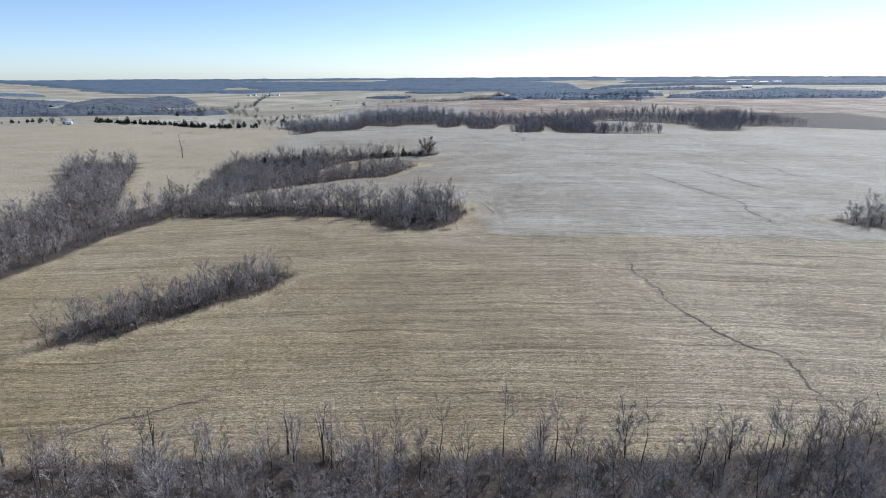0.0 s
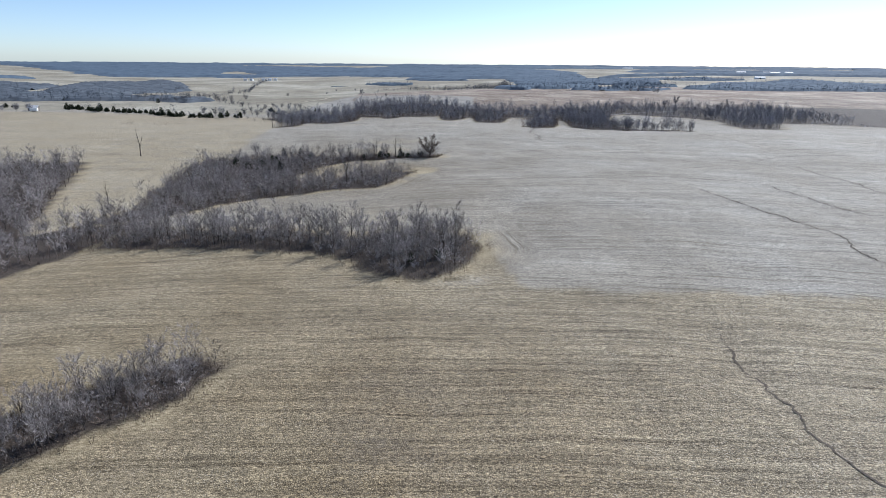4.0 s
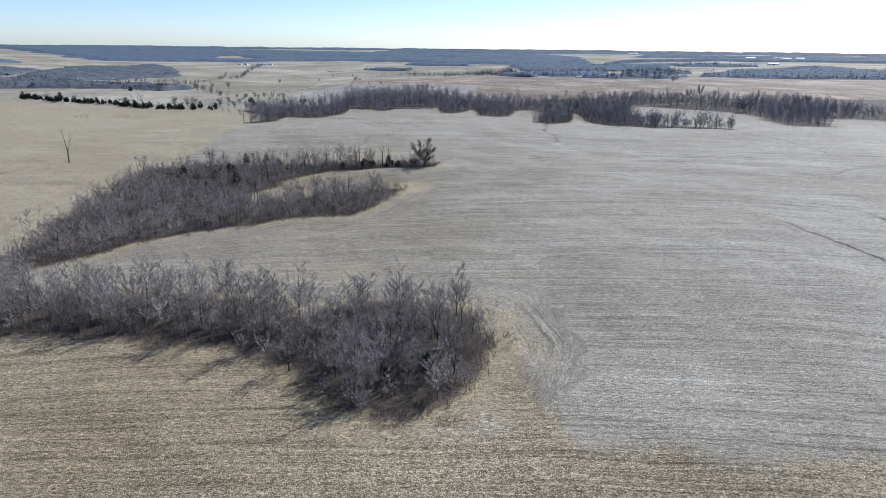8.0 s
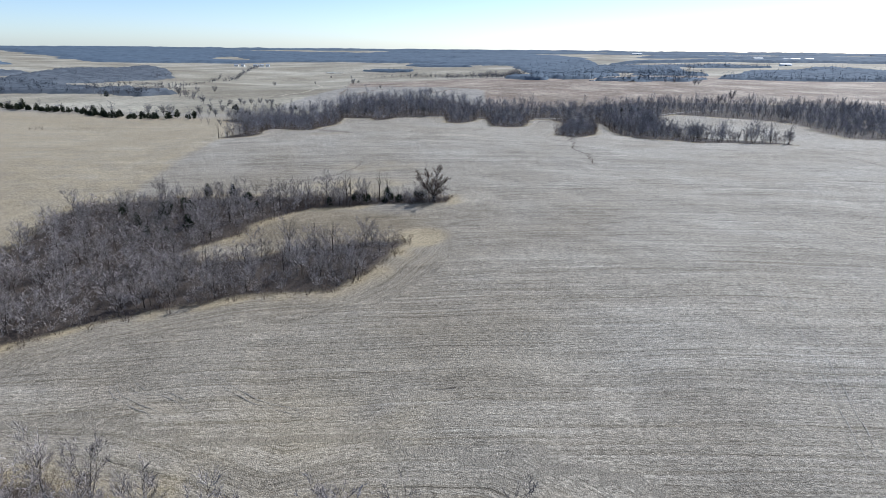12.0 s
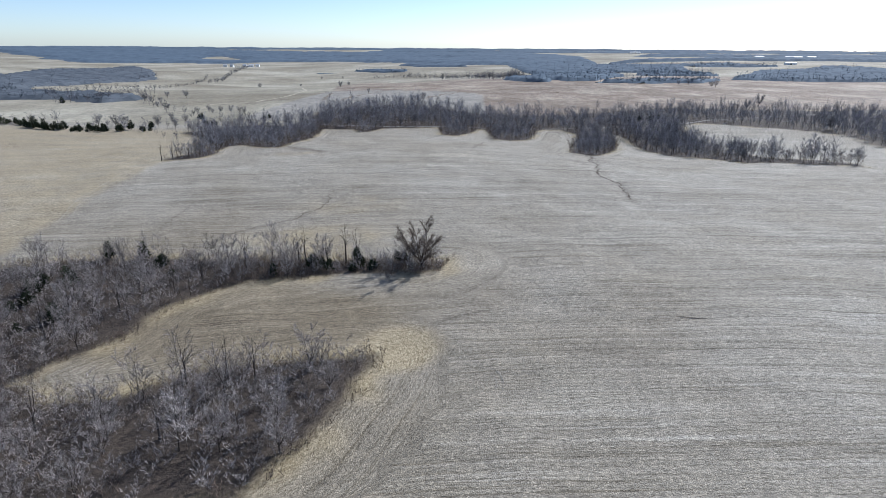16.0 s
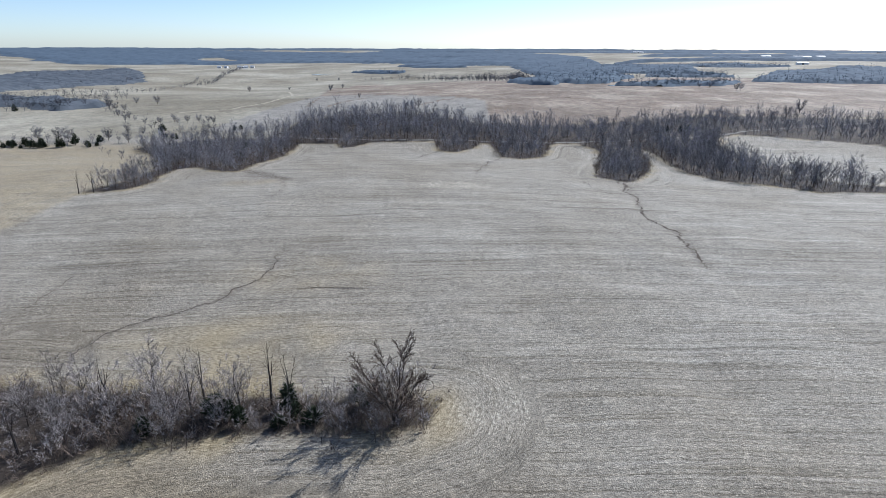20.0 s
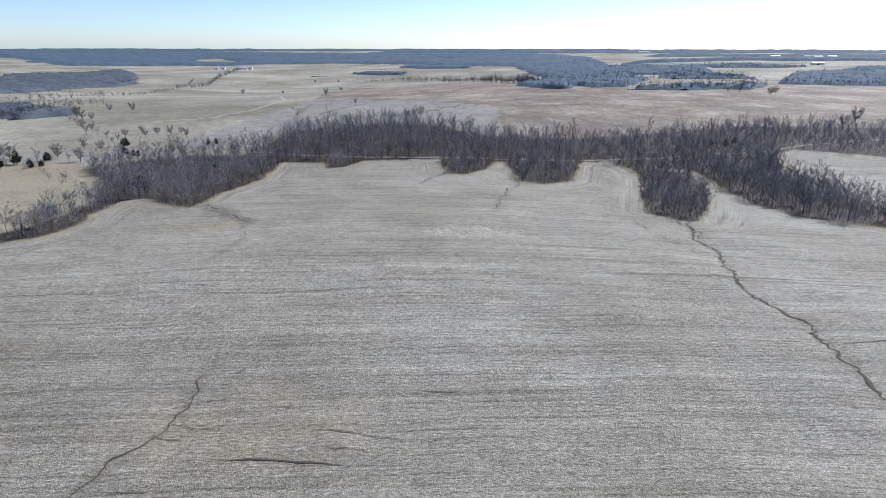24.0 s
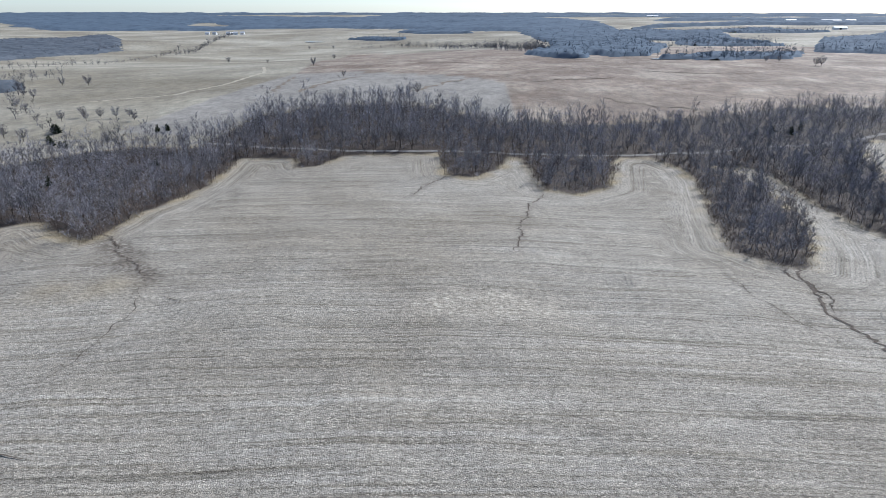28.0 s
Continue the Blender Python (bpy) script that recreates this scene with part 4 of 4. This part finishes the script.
cedars = [cedar_master(rng, 4.4, 1.7), cedar_master(rng, 3.6, 1.8), cedar_master(rng, 2.7, 2.0), cedar_master(rng, 3.2, 1.5)]
CEDARS = [(-70, 335.5), (-82.3, 310), (-81.3, 313), (-83, 318.5), (-78, 336), (-76, 302), (-86, 308), (-80.4, 324), (-84, 321), (-27.3, 326), (-22.3, 325), (-20.6, 326.8), (-18.2, 325.5), (-38.5, 324.5), (-13.6, 331), (-29, 327.5), (-64, 331), (-84, 318), (-88, 311), (-78, 322), (-31, 328), (-22, 329), (-12, 329), (-95, 318), (-80, 300), (-72, 306), (-60, 326),
          (-3, 181), (-9, 178), (-100, 545), (-106, 540), (-97, 552), (-118, 530), (120, 592), (133, 596), (126, 590), (113, 590)]
r1 = np.random.default_rng(9)
HEDGE = [(-336, 586), (-291, 568), (-252, 561), (-230, 547), (-205, 546), (-186, 549), (-168, 553)]
for (x0, y0), (x1, y1), count in zip(HEDGE, HEDGE[1:], (32, 27, 14, 17, 10, 6)):
    for k in range(count):
        u = r1.uniform(0, 1)
        CEDARS.append((x0 + (x1 - x0) * u + r1.normal(0, 1.5), y0 + (y1 - y0) * u + abs(r1.normal(0, 6))))
CEDARS += [(-413, 584), (-409, 588), (-404, 592), (-401, 596), (-397, 602), (-394, 606), (-406, 596), (-420, 580), (-388, 604), (-160, 602), (-157, 599), (-147, 580), (-143, 578), (-140, 576), (-150, 583), (-118, 601), (-115, 603),
           (-424, 722), (-418, 724), (-300, 690)]
for k, (x, y) in enumerate(CEDARS):
    size = r1.uniform(0.55, 1.15)
    ob = put(cedars[k] if k < 4 else cedars[2 + k % 2] if 320 < y < 334 else cedars[k % 2], k < 4, x, y, size, r1.uniform(0, 360))
    if y > 540 and x < -150:
        size *= r1.choice((0.7, 0.95, 1.2, 1.5))
        ob.scale = (size * 1.3, size * 1.3, size)


def dead_master(r, height):
    (wv, wf, _), _ = hardwood(r, height, 0.16, 3, 4, 1, 0, 0.16, 0.4)
    ob = new("dead_tree", mesh_np("dead_tree", wv, wf, M_BARK))
    return tagged(ob, "dead standing tree with a few broken bare limbs", "dead tree", "dead standing trees")


dead = [dead_master(rng, 8.5), dead_master(rng, 9.5), dead_master(rng, 7.0)]
DEAD = [(-144, 331), (-114, 246), (-46, 331), (-22, 329), (-34, 328), (-52, 322), (-40, 284), (-34, 284), (-55, 274), (-30, 283), (-20, 66), (12, 65), (-55, 64), (-36, 64), (-62, 105), (-15, 64),
        (-58, 196), (-75, 199), (-16.4, 321.3), (-33, 330), (-28, 328.5), (-45, 328), (-24.5, 330), (-56, 318), (-62, 309), (-70, 300), (-47, 275), (-38, 271), (-108, 441), (-104, 446), (-112, 440)]
for k, (x, y) in enumerate(DEAD):
    put(dead[k % 3], k < 3, x, y, r1.uniform(0.8, 1.1) * (1.5 if x < -140 else 0.35 if x == -16.4 else 1.0), r1.uniform(0, 360))

# the broad tree at the tip of the fork, and single trees in the fields
(bw, bwf, _), (bc, bcf, _) = hardwood(np.random.default_rng(77), 10.5, 0.44, 8, 11, 15, 3, 0.34, 0.16, 0.026)
broad = new("broad_tree")
for name, v, f, m in (("trunk", bw, bwf, M_BARK), ("crown", bc, bcf, M_BRUSH)):
    p = new(name, mesh_np(name, v, f, m))
    p.parent = broad
tagged(broad, "large spreading leafless tree at the tip of a wooded finger", "tree", "single field trees")
broad.matrix_basis = pose(-8.2, 325.2, float(land(-8.2, 325.2)), 0, 0, 30)
broad.scale = (1.0, 1.0, 0.95)
SINGLE = [
    (218, 556, 1.0), (221, 645, 1.15), (206, 632, 0.9), (-115, 890, 0.9), (-156, 1225, 0.9), (-300, 1220, 1.1), (-180, 985, 0.5), (-118, 905, 0.6), (-246, 1736, 0.9),
    (-296, 1726, 0.9), (248, 789, 0.8), (253, 791, 0.9), (227, 815, 0.6), (237, 816, 0.6), (-70, 767, 0.5), (-26, 665, 0.6), (-18, 667, 0.8), (-22, 668, 0.6),
    (-205, 566, 1.0), (-190, 566, 1.0), (-196, 568, 0.9), (-172, 570, 0.9), (-160, 566, 0.8), (-250, 720, 0.9), (-285, 716, 0.9), (-228, 751, 0.9), (-245, 752, 0.8),
    (-365, 570, 0.8), (-372, 562, 0.8), (-358, 574, 0.9), (-351, 566, 0.8), (-361, 563, 0.9), (-169, 623, 0.6), (-164, 631, 0.65), (-155, 628.5, 0.6), (-148, 628, 0.7),
    (-137, 622, 0.65), (-143, 630, 0.55), (-159, 624, 0.5), (-197, 642.5, 0.6), (-212, 659, 0.6), (-223, 689, 0.7), (-237, 702, 0.7), (-163, 588, 0.65), (-173, 592, 0.7),
]
field_tree = new("field_tree")
for name, (v, f, _), m in zip(("trunk", "crown"), hardwood(np.random.default_rng(78), 9.0, 0.36, 6, 11, 13, 3, 0.2, 0.2, 0.03, True, 0.12), (M_BARK, M_MID)):
    p = new(name, mesh_np(name, v, f, m))
    p.parent = field_tree
for k, (x, y, size) in enumerate(SINGLE):
    m = pose(x, y, float(land(x, y)), 0, 0, r1.uniform(0, 360))
    ob = copy_thing(field_tree, m) if k else field_tree
    ob.matrix_basis = m
    ob.scale = (size * 0.8, size * 0.8, size * 0.85)
    tagged(ob, "single leafless tree standing in open pasture", "tree", "single field trees")


# ---- brush heaps and dry grass ----
FINGER = [(-50, 319), (-42, 322), (-27, 323.5), (-9, 322), (-3, 323.5), (-4, 330), (-22, 331), (-37, 333), (-52, 334)]
x, y = scatter(FINGER, 2.6, 63, 0.2)
joined("underwood", THIN + SCRUB, x, y, 64, M_TWIG, "thicket of leafless saplings on a narrow wooded finger", "woods", 0.4, 0.7, M_BARK)
x, y = scatter(FINGER, 1.5, 65, 0.1)
joined("brush", BUSHES, x, y, 66, M_BRUSH, "brown leafless brush under the trees", "brush", 0.7, 1.2)
x, y = np.array([-229, -226, -232, -208, -205, -212, -70, -66, -73, -62]), np.array([486, 487, 485, 492, 493, 491, 768, 770, 766, 769])
joined("brush", BUSHES, x, y, 61, M_BRUSH, "small patch of brown brush in the field", "brush", 0.9, 1.3)


def tuft(r):
    out = Stock()
    p = np.c_[r.normal(0, 0.12, (7, 2)), np.zeros(7)]
    slivers(out, r, p, unit(np.c_[r.normal(0, 0.35, (7, 2)), np.ones(7)]), r.uniform(0.5, 1.0, 7), 0.035)
    return out.shape()


M_GRASS = material("dry_grass", bark_like((0.20, 0.16, 0.09), (0.44, 0.38, 0.25), 0.8))
TUFTS = [tuft(rng) for k in range(5)]
gx, gy = [], []
for poly in (WOOD_STRIP, WOOD_KNOB, WOOD_FORK, WOOD_NEAR):
    r = np.random.default_rng(len(poly))
    for (x0, y0), (x1, y1) in zip(poly, poly[1:] + poly[:1]):
        k = int(math.hypot(x1 - x0, y1 - y0) * 3)
        u = r.uniform(0, 1, k)
        gx.append(x0 + (x1 - x0) * u + r.normal(0, 1.1, k))
        gy.append(y0 + (y1 - y0) * u + r.normal(0, 1.1, k))
r = np.random.default_rng(88)
for (x0, y0), (x1, y1) in zip(front, front[1:]):
    k = int(math.hypot(x1 - x0, y1 - y0) * 3)
    u = r.uniform(0, 1, k)
    gx.append(x0 + (x1 - x0) * u + r.normal(0, 0.9, k))
    gy.append(y0 + (y1 - y0) * u - 0.8 + r.normal(0, 0.9, k))
gx.append(r.normal(-0.2, 1.6, 130))
gy.append(r.normal(168.6, 0.7, 130))
joined("dry_grass", TUFTS, np.concatenate(gx), np.concatenate(gy), 62, M_GRASS, "tall dry tan grass along the wood edges", "grass", 0.3, 0.6)


# ---- far woods: close canopies with uneven tops ----
CLEARINGS = [[(-1006, 2780), (-1107, 3097), (-1014, 3176), (-857, 2993), (-819, 2820)], [(-36, 2484), (3, 2830), (58, 2839), (22, 2562)], [(102, 2384), (115, 2497), (148, 2523), (140, 2418)], [(-600, 2960), (-500, 3060), (-330, 3050), (-420, 2960)]]


def canopy(name, poly, cell, height, seed, mat, label="far belt of leafless woods"):
    r = np.random.default_rng(seed)
    px, py = [p[0] for p in poly], [p[1] for p in poly]
    xs, ys = np.arange(min(px) - cell, max(px) + 2 * cell, cell), np.arange(min(py) - cell, max(py) + 2 * cell, cell)
    gx, gy = np.meshgrid(xs, ys)
    gx = gx + r.uniform(-0.35, 0.35, gx.shape) * cell
    gy = gy + r.uniform(-0.35, 0.35, gx.shape) * cell
    d = signed(gx, gy, poly) + 0.8 * cell * wob(gx, gy, seed, 12 * cell)
    for hole in CLEARINGS:
        d = np.maximum(d, -signed(gx, gy, hole))
    up = np.where(d < -0.2 * cell, height * ((0.3 if cell < 9 else 0.6) + 0.12 * wob(gx, gy, seed + 5, 60) + r.uniform(-0.1, 0.1, gx.shape)), np.where(d < 0.7 * cell, height * r.uniform(0.1, 0.45, gx.shape), -1.5))
    z = land(gx, gy) + up
    keep = (d < 1.6 * cell)
    ny, nx = gx.shape
    idx = np.arange(nx * ny).reshape(ny, nx)
    quads = np.stack([idx[:-1, :-1], idx[:-1, 1:], idx[1:, 1:], idx[1:, :-1]], -1).reshape(-1, 4)
    quads = quads[keep.ravel()[quads].any(1)]
    tris = np.concatenate([quads[:, [0, 1, 2]], quads[:, [0, 2, 3]]])
    ob = new(name, mesh_np(name, np.c_[gx.ravel(), gy.ravel(), z.ravel()], tris, mat, True))
    return tagged(ob, label, "woods", kind="stuff")


SPARSE = [whole(hardwood(rng, h, s, 3, 3, 4, 1, 0.16, 0.2, 0.13, False)) for h, s in ((10.0, 0.24), (11.0, 0.20), (9.0, 0.28))]
# air haze is mixed into the base colours of these woods as blue-grey
M_HAZE = material("haze_grey_woods", speckled((0.042, 0.054, 0.07), (0.105, 0.12, 0.14), 0.06))
M_DIST = material("haze_blue_woods", speckled((0.048, 0.072, 0.104), (0.092, 0.127, 0.168), 0.03))
CANOPIES = [
    ([(70, 905), (90, 862), (104, 858), (118, 900), (130, 866), (160, 874), (260, 1130), (330, 1450), (250, 1650), (190, 1500), (150, 1250)], 4, 11),
    ([(291, 1480), (367, 1422), (390, 1260), (423, 1198), (446, 1368), (530, 1611), (565, 1918), (442, 1969)], 5, 11),
    ([(190, 1500), (250, 1650), (310, 1500), (390, 1800), (470, 2180), (530, 2700), (335, 2700), (200, 2000)], 8, 11),
    ([(540, 1560), (742, 1611), (760, 1900), (560, 1800)], 6, 11),
    ([(350, 958), (430, 966), (700, 1000), (900, 1200), (800, 1500), (560, 1300)], 5, 11),
    ([(-1300, 2500), (-949, 2600), (-771, 2650), (-585, 2700), (-376, 2650), (-48, 2300), (219, 2050), (330, 2150), (520, 2700), (400, 3300), (-1800, 3900), (-2500, 3500)], 26, 13),
    ([(500, 2050), (900, 2150), (1500, 1950), (1900, 2150), (1500, 2350), (700, 2300)], 11, 12),
    ([(800, 2750), (2200, 2500), (3000, 2750), (2600, 2950), (900, 2950)], 24, 12),
    ([(-400, 3650), (1000, 3450), (2800, 3500), (3200, 3800), (1000, 3700), (-300, 3900)], 30, 12),
    ([(-3300, 3200), (-1800, 4000), (0, 4250), (2000, 4100), (3400, 3300), (3450, 3450), (2000, 4350), (0, 4500), (-2000, 4300), (-3400, 3400)], 40, 14),
    ([(-520, 700), (-444, 708), (-404, 730), (-331, 735), (-275, 698), (-258, 730), (-330, 800), (-440, 830), (-560, 900), (-720, 1080), (-760, 1000), (-640, 860)], 5, 10),
    ([(-560, 900), (-440, 840), (-541, 1010), (-608, 1217), (-640, 1588), (-800, 1900), (-942, 2124), (-924, 1640), (-834, 1386), (-640, 1060)], 7, 11),
    ([(-760, 1000), (-700, 1080), (-888, 1455), (-1011, 1521), (-1250, 1600), (-1300, 1300), (-1000, 1000)], 8, 11),
    ([(-1289, 1990), (-1405, 2063), (-1700, 2100), (-1750, 1900), (-1300, 1780)], 10, 12),
    ([(-239, 1930), (-174, 1880), (-103, 1840), (-100, 1890), (-200, 1960)], 5, 10),
    ([(159, 842), (200, 838), (260, 850), (300, 905), (230, 890)], 4, 8),
    ([(180, 829), (208, 829), (290, 900), (321, 935), (290, 930), (200, 850)], 4, 6),
    ([(303, 1122), (340, 1080), (380, 1100), (447, 1500), (400, 1420), (336, 1290)], 5, 9),
    ([(-130, 2190), (-60, 2080), (60, 2050), (60, 2120), (-100, 2250)], 9, 10),
]
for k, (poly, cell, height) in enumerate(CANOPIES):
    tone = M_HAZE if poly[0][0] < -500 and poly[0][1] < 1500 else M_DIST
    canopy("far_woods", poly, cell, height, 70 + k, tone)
    if cell < 9:
        x, y = scatter(poly, 5.5, 170 + k, -3)
        low = np.array([y[np.abs(x - a) < 15].min() for a in x])
        keep = (y - low < 12) | (np.random.default_rng(k).random(len(x)) < min(0.2, 150 / len(x)))
        x, y = x[keep], y[keep]
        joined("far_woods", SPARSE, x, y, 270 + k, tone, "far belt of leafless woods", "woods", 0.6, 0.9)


LITE = [whole(hardwood(rng, h, s, 4, 4, 5, 1, 0.16, 0.18, 0.09, False)) for h, s in ((10.0, 0.28), (11.0, 0.22), (9.0, 0.32))]


def row_of_trees(line, gap, seed, lo, hi, label="row of leafless trees between far fields"):
    r = np.random.default_rng(seed)
    xs, ys = [], []
    for (x0, y0), (x1, y1) in zip(line, line[1:]):
        k = int(math.hypot(x1 - x0, y1 - y0) / gap)
        u = (np.arange(k) + r.uniform(0, 1, k)) / k
        xs.append(x0 + (x1 - x0) * u + r.normal(0, 2.5, k))
        ys.append(y0 + (y1 - y0) * u + r.normal(0, 2, k))
    joined("tree_row", LITE, np.concatenate(xs), np.concatenate(ys), seed, M_FAR, label, "trees", lo, hi)


row_of_trees([(-98, 1640), (-12, 1575), (60, 1345), (92, 1115), (90, 960)], 3, 91, 0.8, 1.2)
row_of_trees([(-150, 590), (-200, 640), (-250, 720), (-320, 716), (-380, 800), (-486, 1443), (-569, 1714)], 8, 92, 0.4, 0.75, "leafless trees along a far creek")
row_of_trees([(258, 1215), (303, 1115), (360, 1080)], 10, 93, 0.6, 0.9)
row_of_trees([(-325, 595), (-291, 580), (-240, 570), (-190, 560)], 5, 94, 0.3, 0.7, "leafless trees in a cedar hedge")
row_of_trees([(-181, 1704), (-153, 1678), (-98, 1640)], 9, 95, 0.5, 0.9)
row_of_trees([(-666, 1668), (-659, 1577), (-640, 1520)], 12, 97, 0.7, 1.1)
row_of_trees([(-306, 683), (-282, 702), (-291, 780), (-292, 825)], 4, 98, 0.5, 1.0, "leafless trees along a far creek")
row_of_trees([(-475, 1457), (-492, 1600), (-538, 1809), (-602, 2160)], 7, 99, 0.7, 1.2, "leafless trees along a far creek")
row_of_trees([(-190, 566), (-150, 556), (-125, 600)], 7, 100, 0.35, 0.65, "leafless trees along a creek bank")
row_of_trees([(-118, 500), (-150, 530), (-190, 560)], 9, 96, 0.35, 0.65, "leafless trees along a creek bank")


# ---- ponds and farm buildings, far off ----
M_WATER = material("pond_water", speckled((0.05, 0.07, 0.09), (0.07, 0.09, 0.11), 0.05), 0.06)


def pond(x, y, rx, ry, seed):
    r = np.random.default_rng(seed)
    a = np.linspace(0, 6.283, 40, endpoint=False)
    k = 1 + 0.12 * np.sin(2 * a + seed) + 0.08 * np.sin(3 * a + 1)
    px, py = x + rx * k * np.cos(a), y + ry * k * np.sin(a)
    level = float(land(px, py).mean()) + 0.3
    verts = np.concatenate([np.c_[px, py, np.full(40, level)], np.c_[px, py, np.full(40, level - 6)]])
    bm = bmesh.new()
    vs = [bm.verts.new(v) for v in verts]
    bm.faces.new(vs[:40])
    for i in range(40):
        j = (i + 1) % 40
        bm.faces.new((vs[i], vs[40 + i], vs[40 + j], vs[j]))
    me = bpy.data.meshes.new("pond")
    bm.to_mesh(me)
    me.materials.append(M_WATER)
    tagged(new("pond", me), "small still farm pond in a pasture", "pond", kind="structure")


pond(-305, 1890, 34, 14, 1)
pond(165, 836, 13, 4, 2)

M_SIDING = material("white_siding", speckled((0.72, 0.72, 0.70), (0.82, 0.82, 0.80), 0.8), 0.6)
M_ROOF = material("metal_roof", speckled((0.42, 0.43, 0.45), (0.58, 0.59, 0.60), 0.6), 0.45)
M_SHED = material("weathered_boards", speckled((0.12, 0.10, 0.085), (0.24, 0.21, 0.18), 1.5), 0.9)
M_DARK = material("dark_opening", speckled((0.02, 0.02, 0.02), (0.04, 0.04, 0.04), 1.0), 0.4)


def block(bm, x0, x1, y0, y1, z0, z1):
    m = Matrix.Translation(((x0 + x1) / 2, (y0 + y1) / 2, (z0 + z1) / 2)) @ Matrix.Diagonal((x1 - x0, y1 - y0, z1 - z0, 1))
    bmesh.ops.create_cube(bm, size=1.0, matrix=m)


def part(name, bm, mat, parent, label=""):
    me = bpy.data.meshes.new(name)
    bm.to_mesh(me)
    bm.free()
    me.materials.append(mat)
    ob = new(name, me)
    ob.parent = parent
    return tagged(ob, label)


def building(name, x, y, turn, length, depth, eaves, ridge, wall_mat, roof_mat, label, category, openings):
    """A gabled building: walls up to the gables, a thick overhanging roof, openings set proud."""
    ob = new(name)
    bm = bmesh.new()
    h, d = length / 2, depth / 2
    prof = [(-d, -1.0), (d, -1.0), (d, eaves), (0, ridge), (-d, eaves)]
    a, b = [bm.verts.new((-h, py, pz)) for py, pz in prof], [bm.verts.new((h, py, pz)) for py, pz in prof]
    bm.faces.new(a[::-1])
    bm.faces.new(b)
    for i in range(5):
        bm.faces.new((a[i], a[(i + 1) % 5], b[(i + 1) % 5], b[i]))
    part("wall", bm, wall_mat, ob)
    bm = bmesh.new()
    o, t = 0.4, 0.18
    slope = (ridge - eaves) / d
    for sgn in (-1, 1):
        prof = [(0, ridge + 0.03), (sgn * (d + o), eaves - slope * o + 0.03), (sgn * (d + o), eaves - slope * o + 0.03 + t), (0, ridge + 0.03 + t)]
        a, b = [bm.verts.new((-h - o, py, pz)) for py, pz in prof], [bm.verts.new((h + o, py, pz)) for py, pz in prof]
        bm.faces.new(a)
        bm.faces.new(b[::-1])
        for i in range(4):
            bm.faces.new((a[i], b[i], b[(i + 1) % 4], a[(i + 1) % 4]))
    bmesh.ops.recalc_face_normals(bm, faces=bm.faces)
    part("roof", bm, roof_mat, ob)
    for kind, ox, w, z0, z1 in openings:
        bm = bmesh.new()
        block(bm, ox - w / 2, ox + w / 2, -d - 0.06, -d + 0.1, z0, z1)
        part(kind, bm, M_DARK, ob)
    ob.matrix_basis = pose(x, y, float(land(x, y)), 0, 0, turn)
    return tagged(ob, label, category)


house_openings = [("window", -2.6, 1.0, 1.0, 2.4), ("door", 0.0, 1.0, 0.0, 2.1), ("window", 2.6, 1.0, 1.0, 2.4)]
barn_openings = [("door", 0.0, 4.0, 0.0, 3.6)]
for x, y, turn in ((-715, 2270, 10), (-690, 2262, -20), (-640, 2235, 0), (-612, 2215, 15), (-600, 2240, 5)):
    building("farmhouse", x, y, turn, 12, 8, 4.5, 7.5, M_SIDING, M_ROOF, "small white farmhouse with a grey gabled roof", "house", house_openings)
for x, y, turn, ln in ((-650, 2300, 5, 18), (866, 1770, -15, 26), (1231, 2413, 0, 60), (1223, 2640, 10, 40), (1310, 2440, 0, 30), (942, 3290, 0, 50), (1760, 2380, 10, 45)):
    building("barn", x, y, turn, ln, 14, 4.2, 6.6, M_SIDING, M_SIDING, "long white metal farm barn", "barn", barn_openings)
building("shed", -352, 572, 12, 7, 5, 2.6, 4.2, M_SHED, M_ROOF, "weathered board shed with a tin roof", "shed", [("door", 0.5, 2.2, 0.0, 2.2)])


def trailer(x, y, turn):
    ob = new("stock_trailer")
    bm = bmesh.new()
    block(bm, -3.0, 3.0, -1.1, 1.1, 0.6, 2.8)
    bmesh.ops.bevel(bm, geom=bm.edges[:], offset=0.15, segments=2, affect="EDGES")
    part("body", bm, M_SIDING, ob)
    for wx in (-0.5, 0.5):
        for wy in (-1.15, 1.15):
            bm = bmesh.new()
            bmesh.ops.create_cone(bm, cap_ends=True, segments=14, radius1=0.42, radius2=0.42, depth=0.25, matrix=Matrix.Translation((wx, wy, 0.4)) @ Euler((radians(90), 0, 0)).to_matrix().to_4x4())
            part("wheel", bm, M_DARK, ob)
    bm = bmesh.new()
    block(bm, 3.0, 4.4, -0.08, 0.08, 0.55, 0.7)
    part("hitch", bm, M_DARK, ob)
    ob.matrix_basis = pose(x, y, float(land(x, y)), 0, 0, turn)
    tagged(ob, "white box trailer parked beside a shed", "trailer")


trailer(-346, 563, 8)
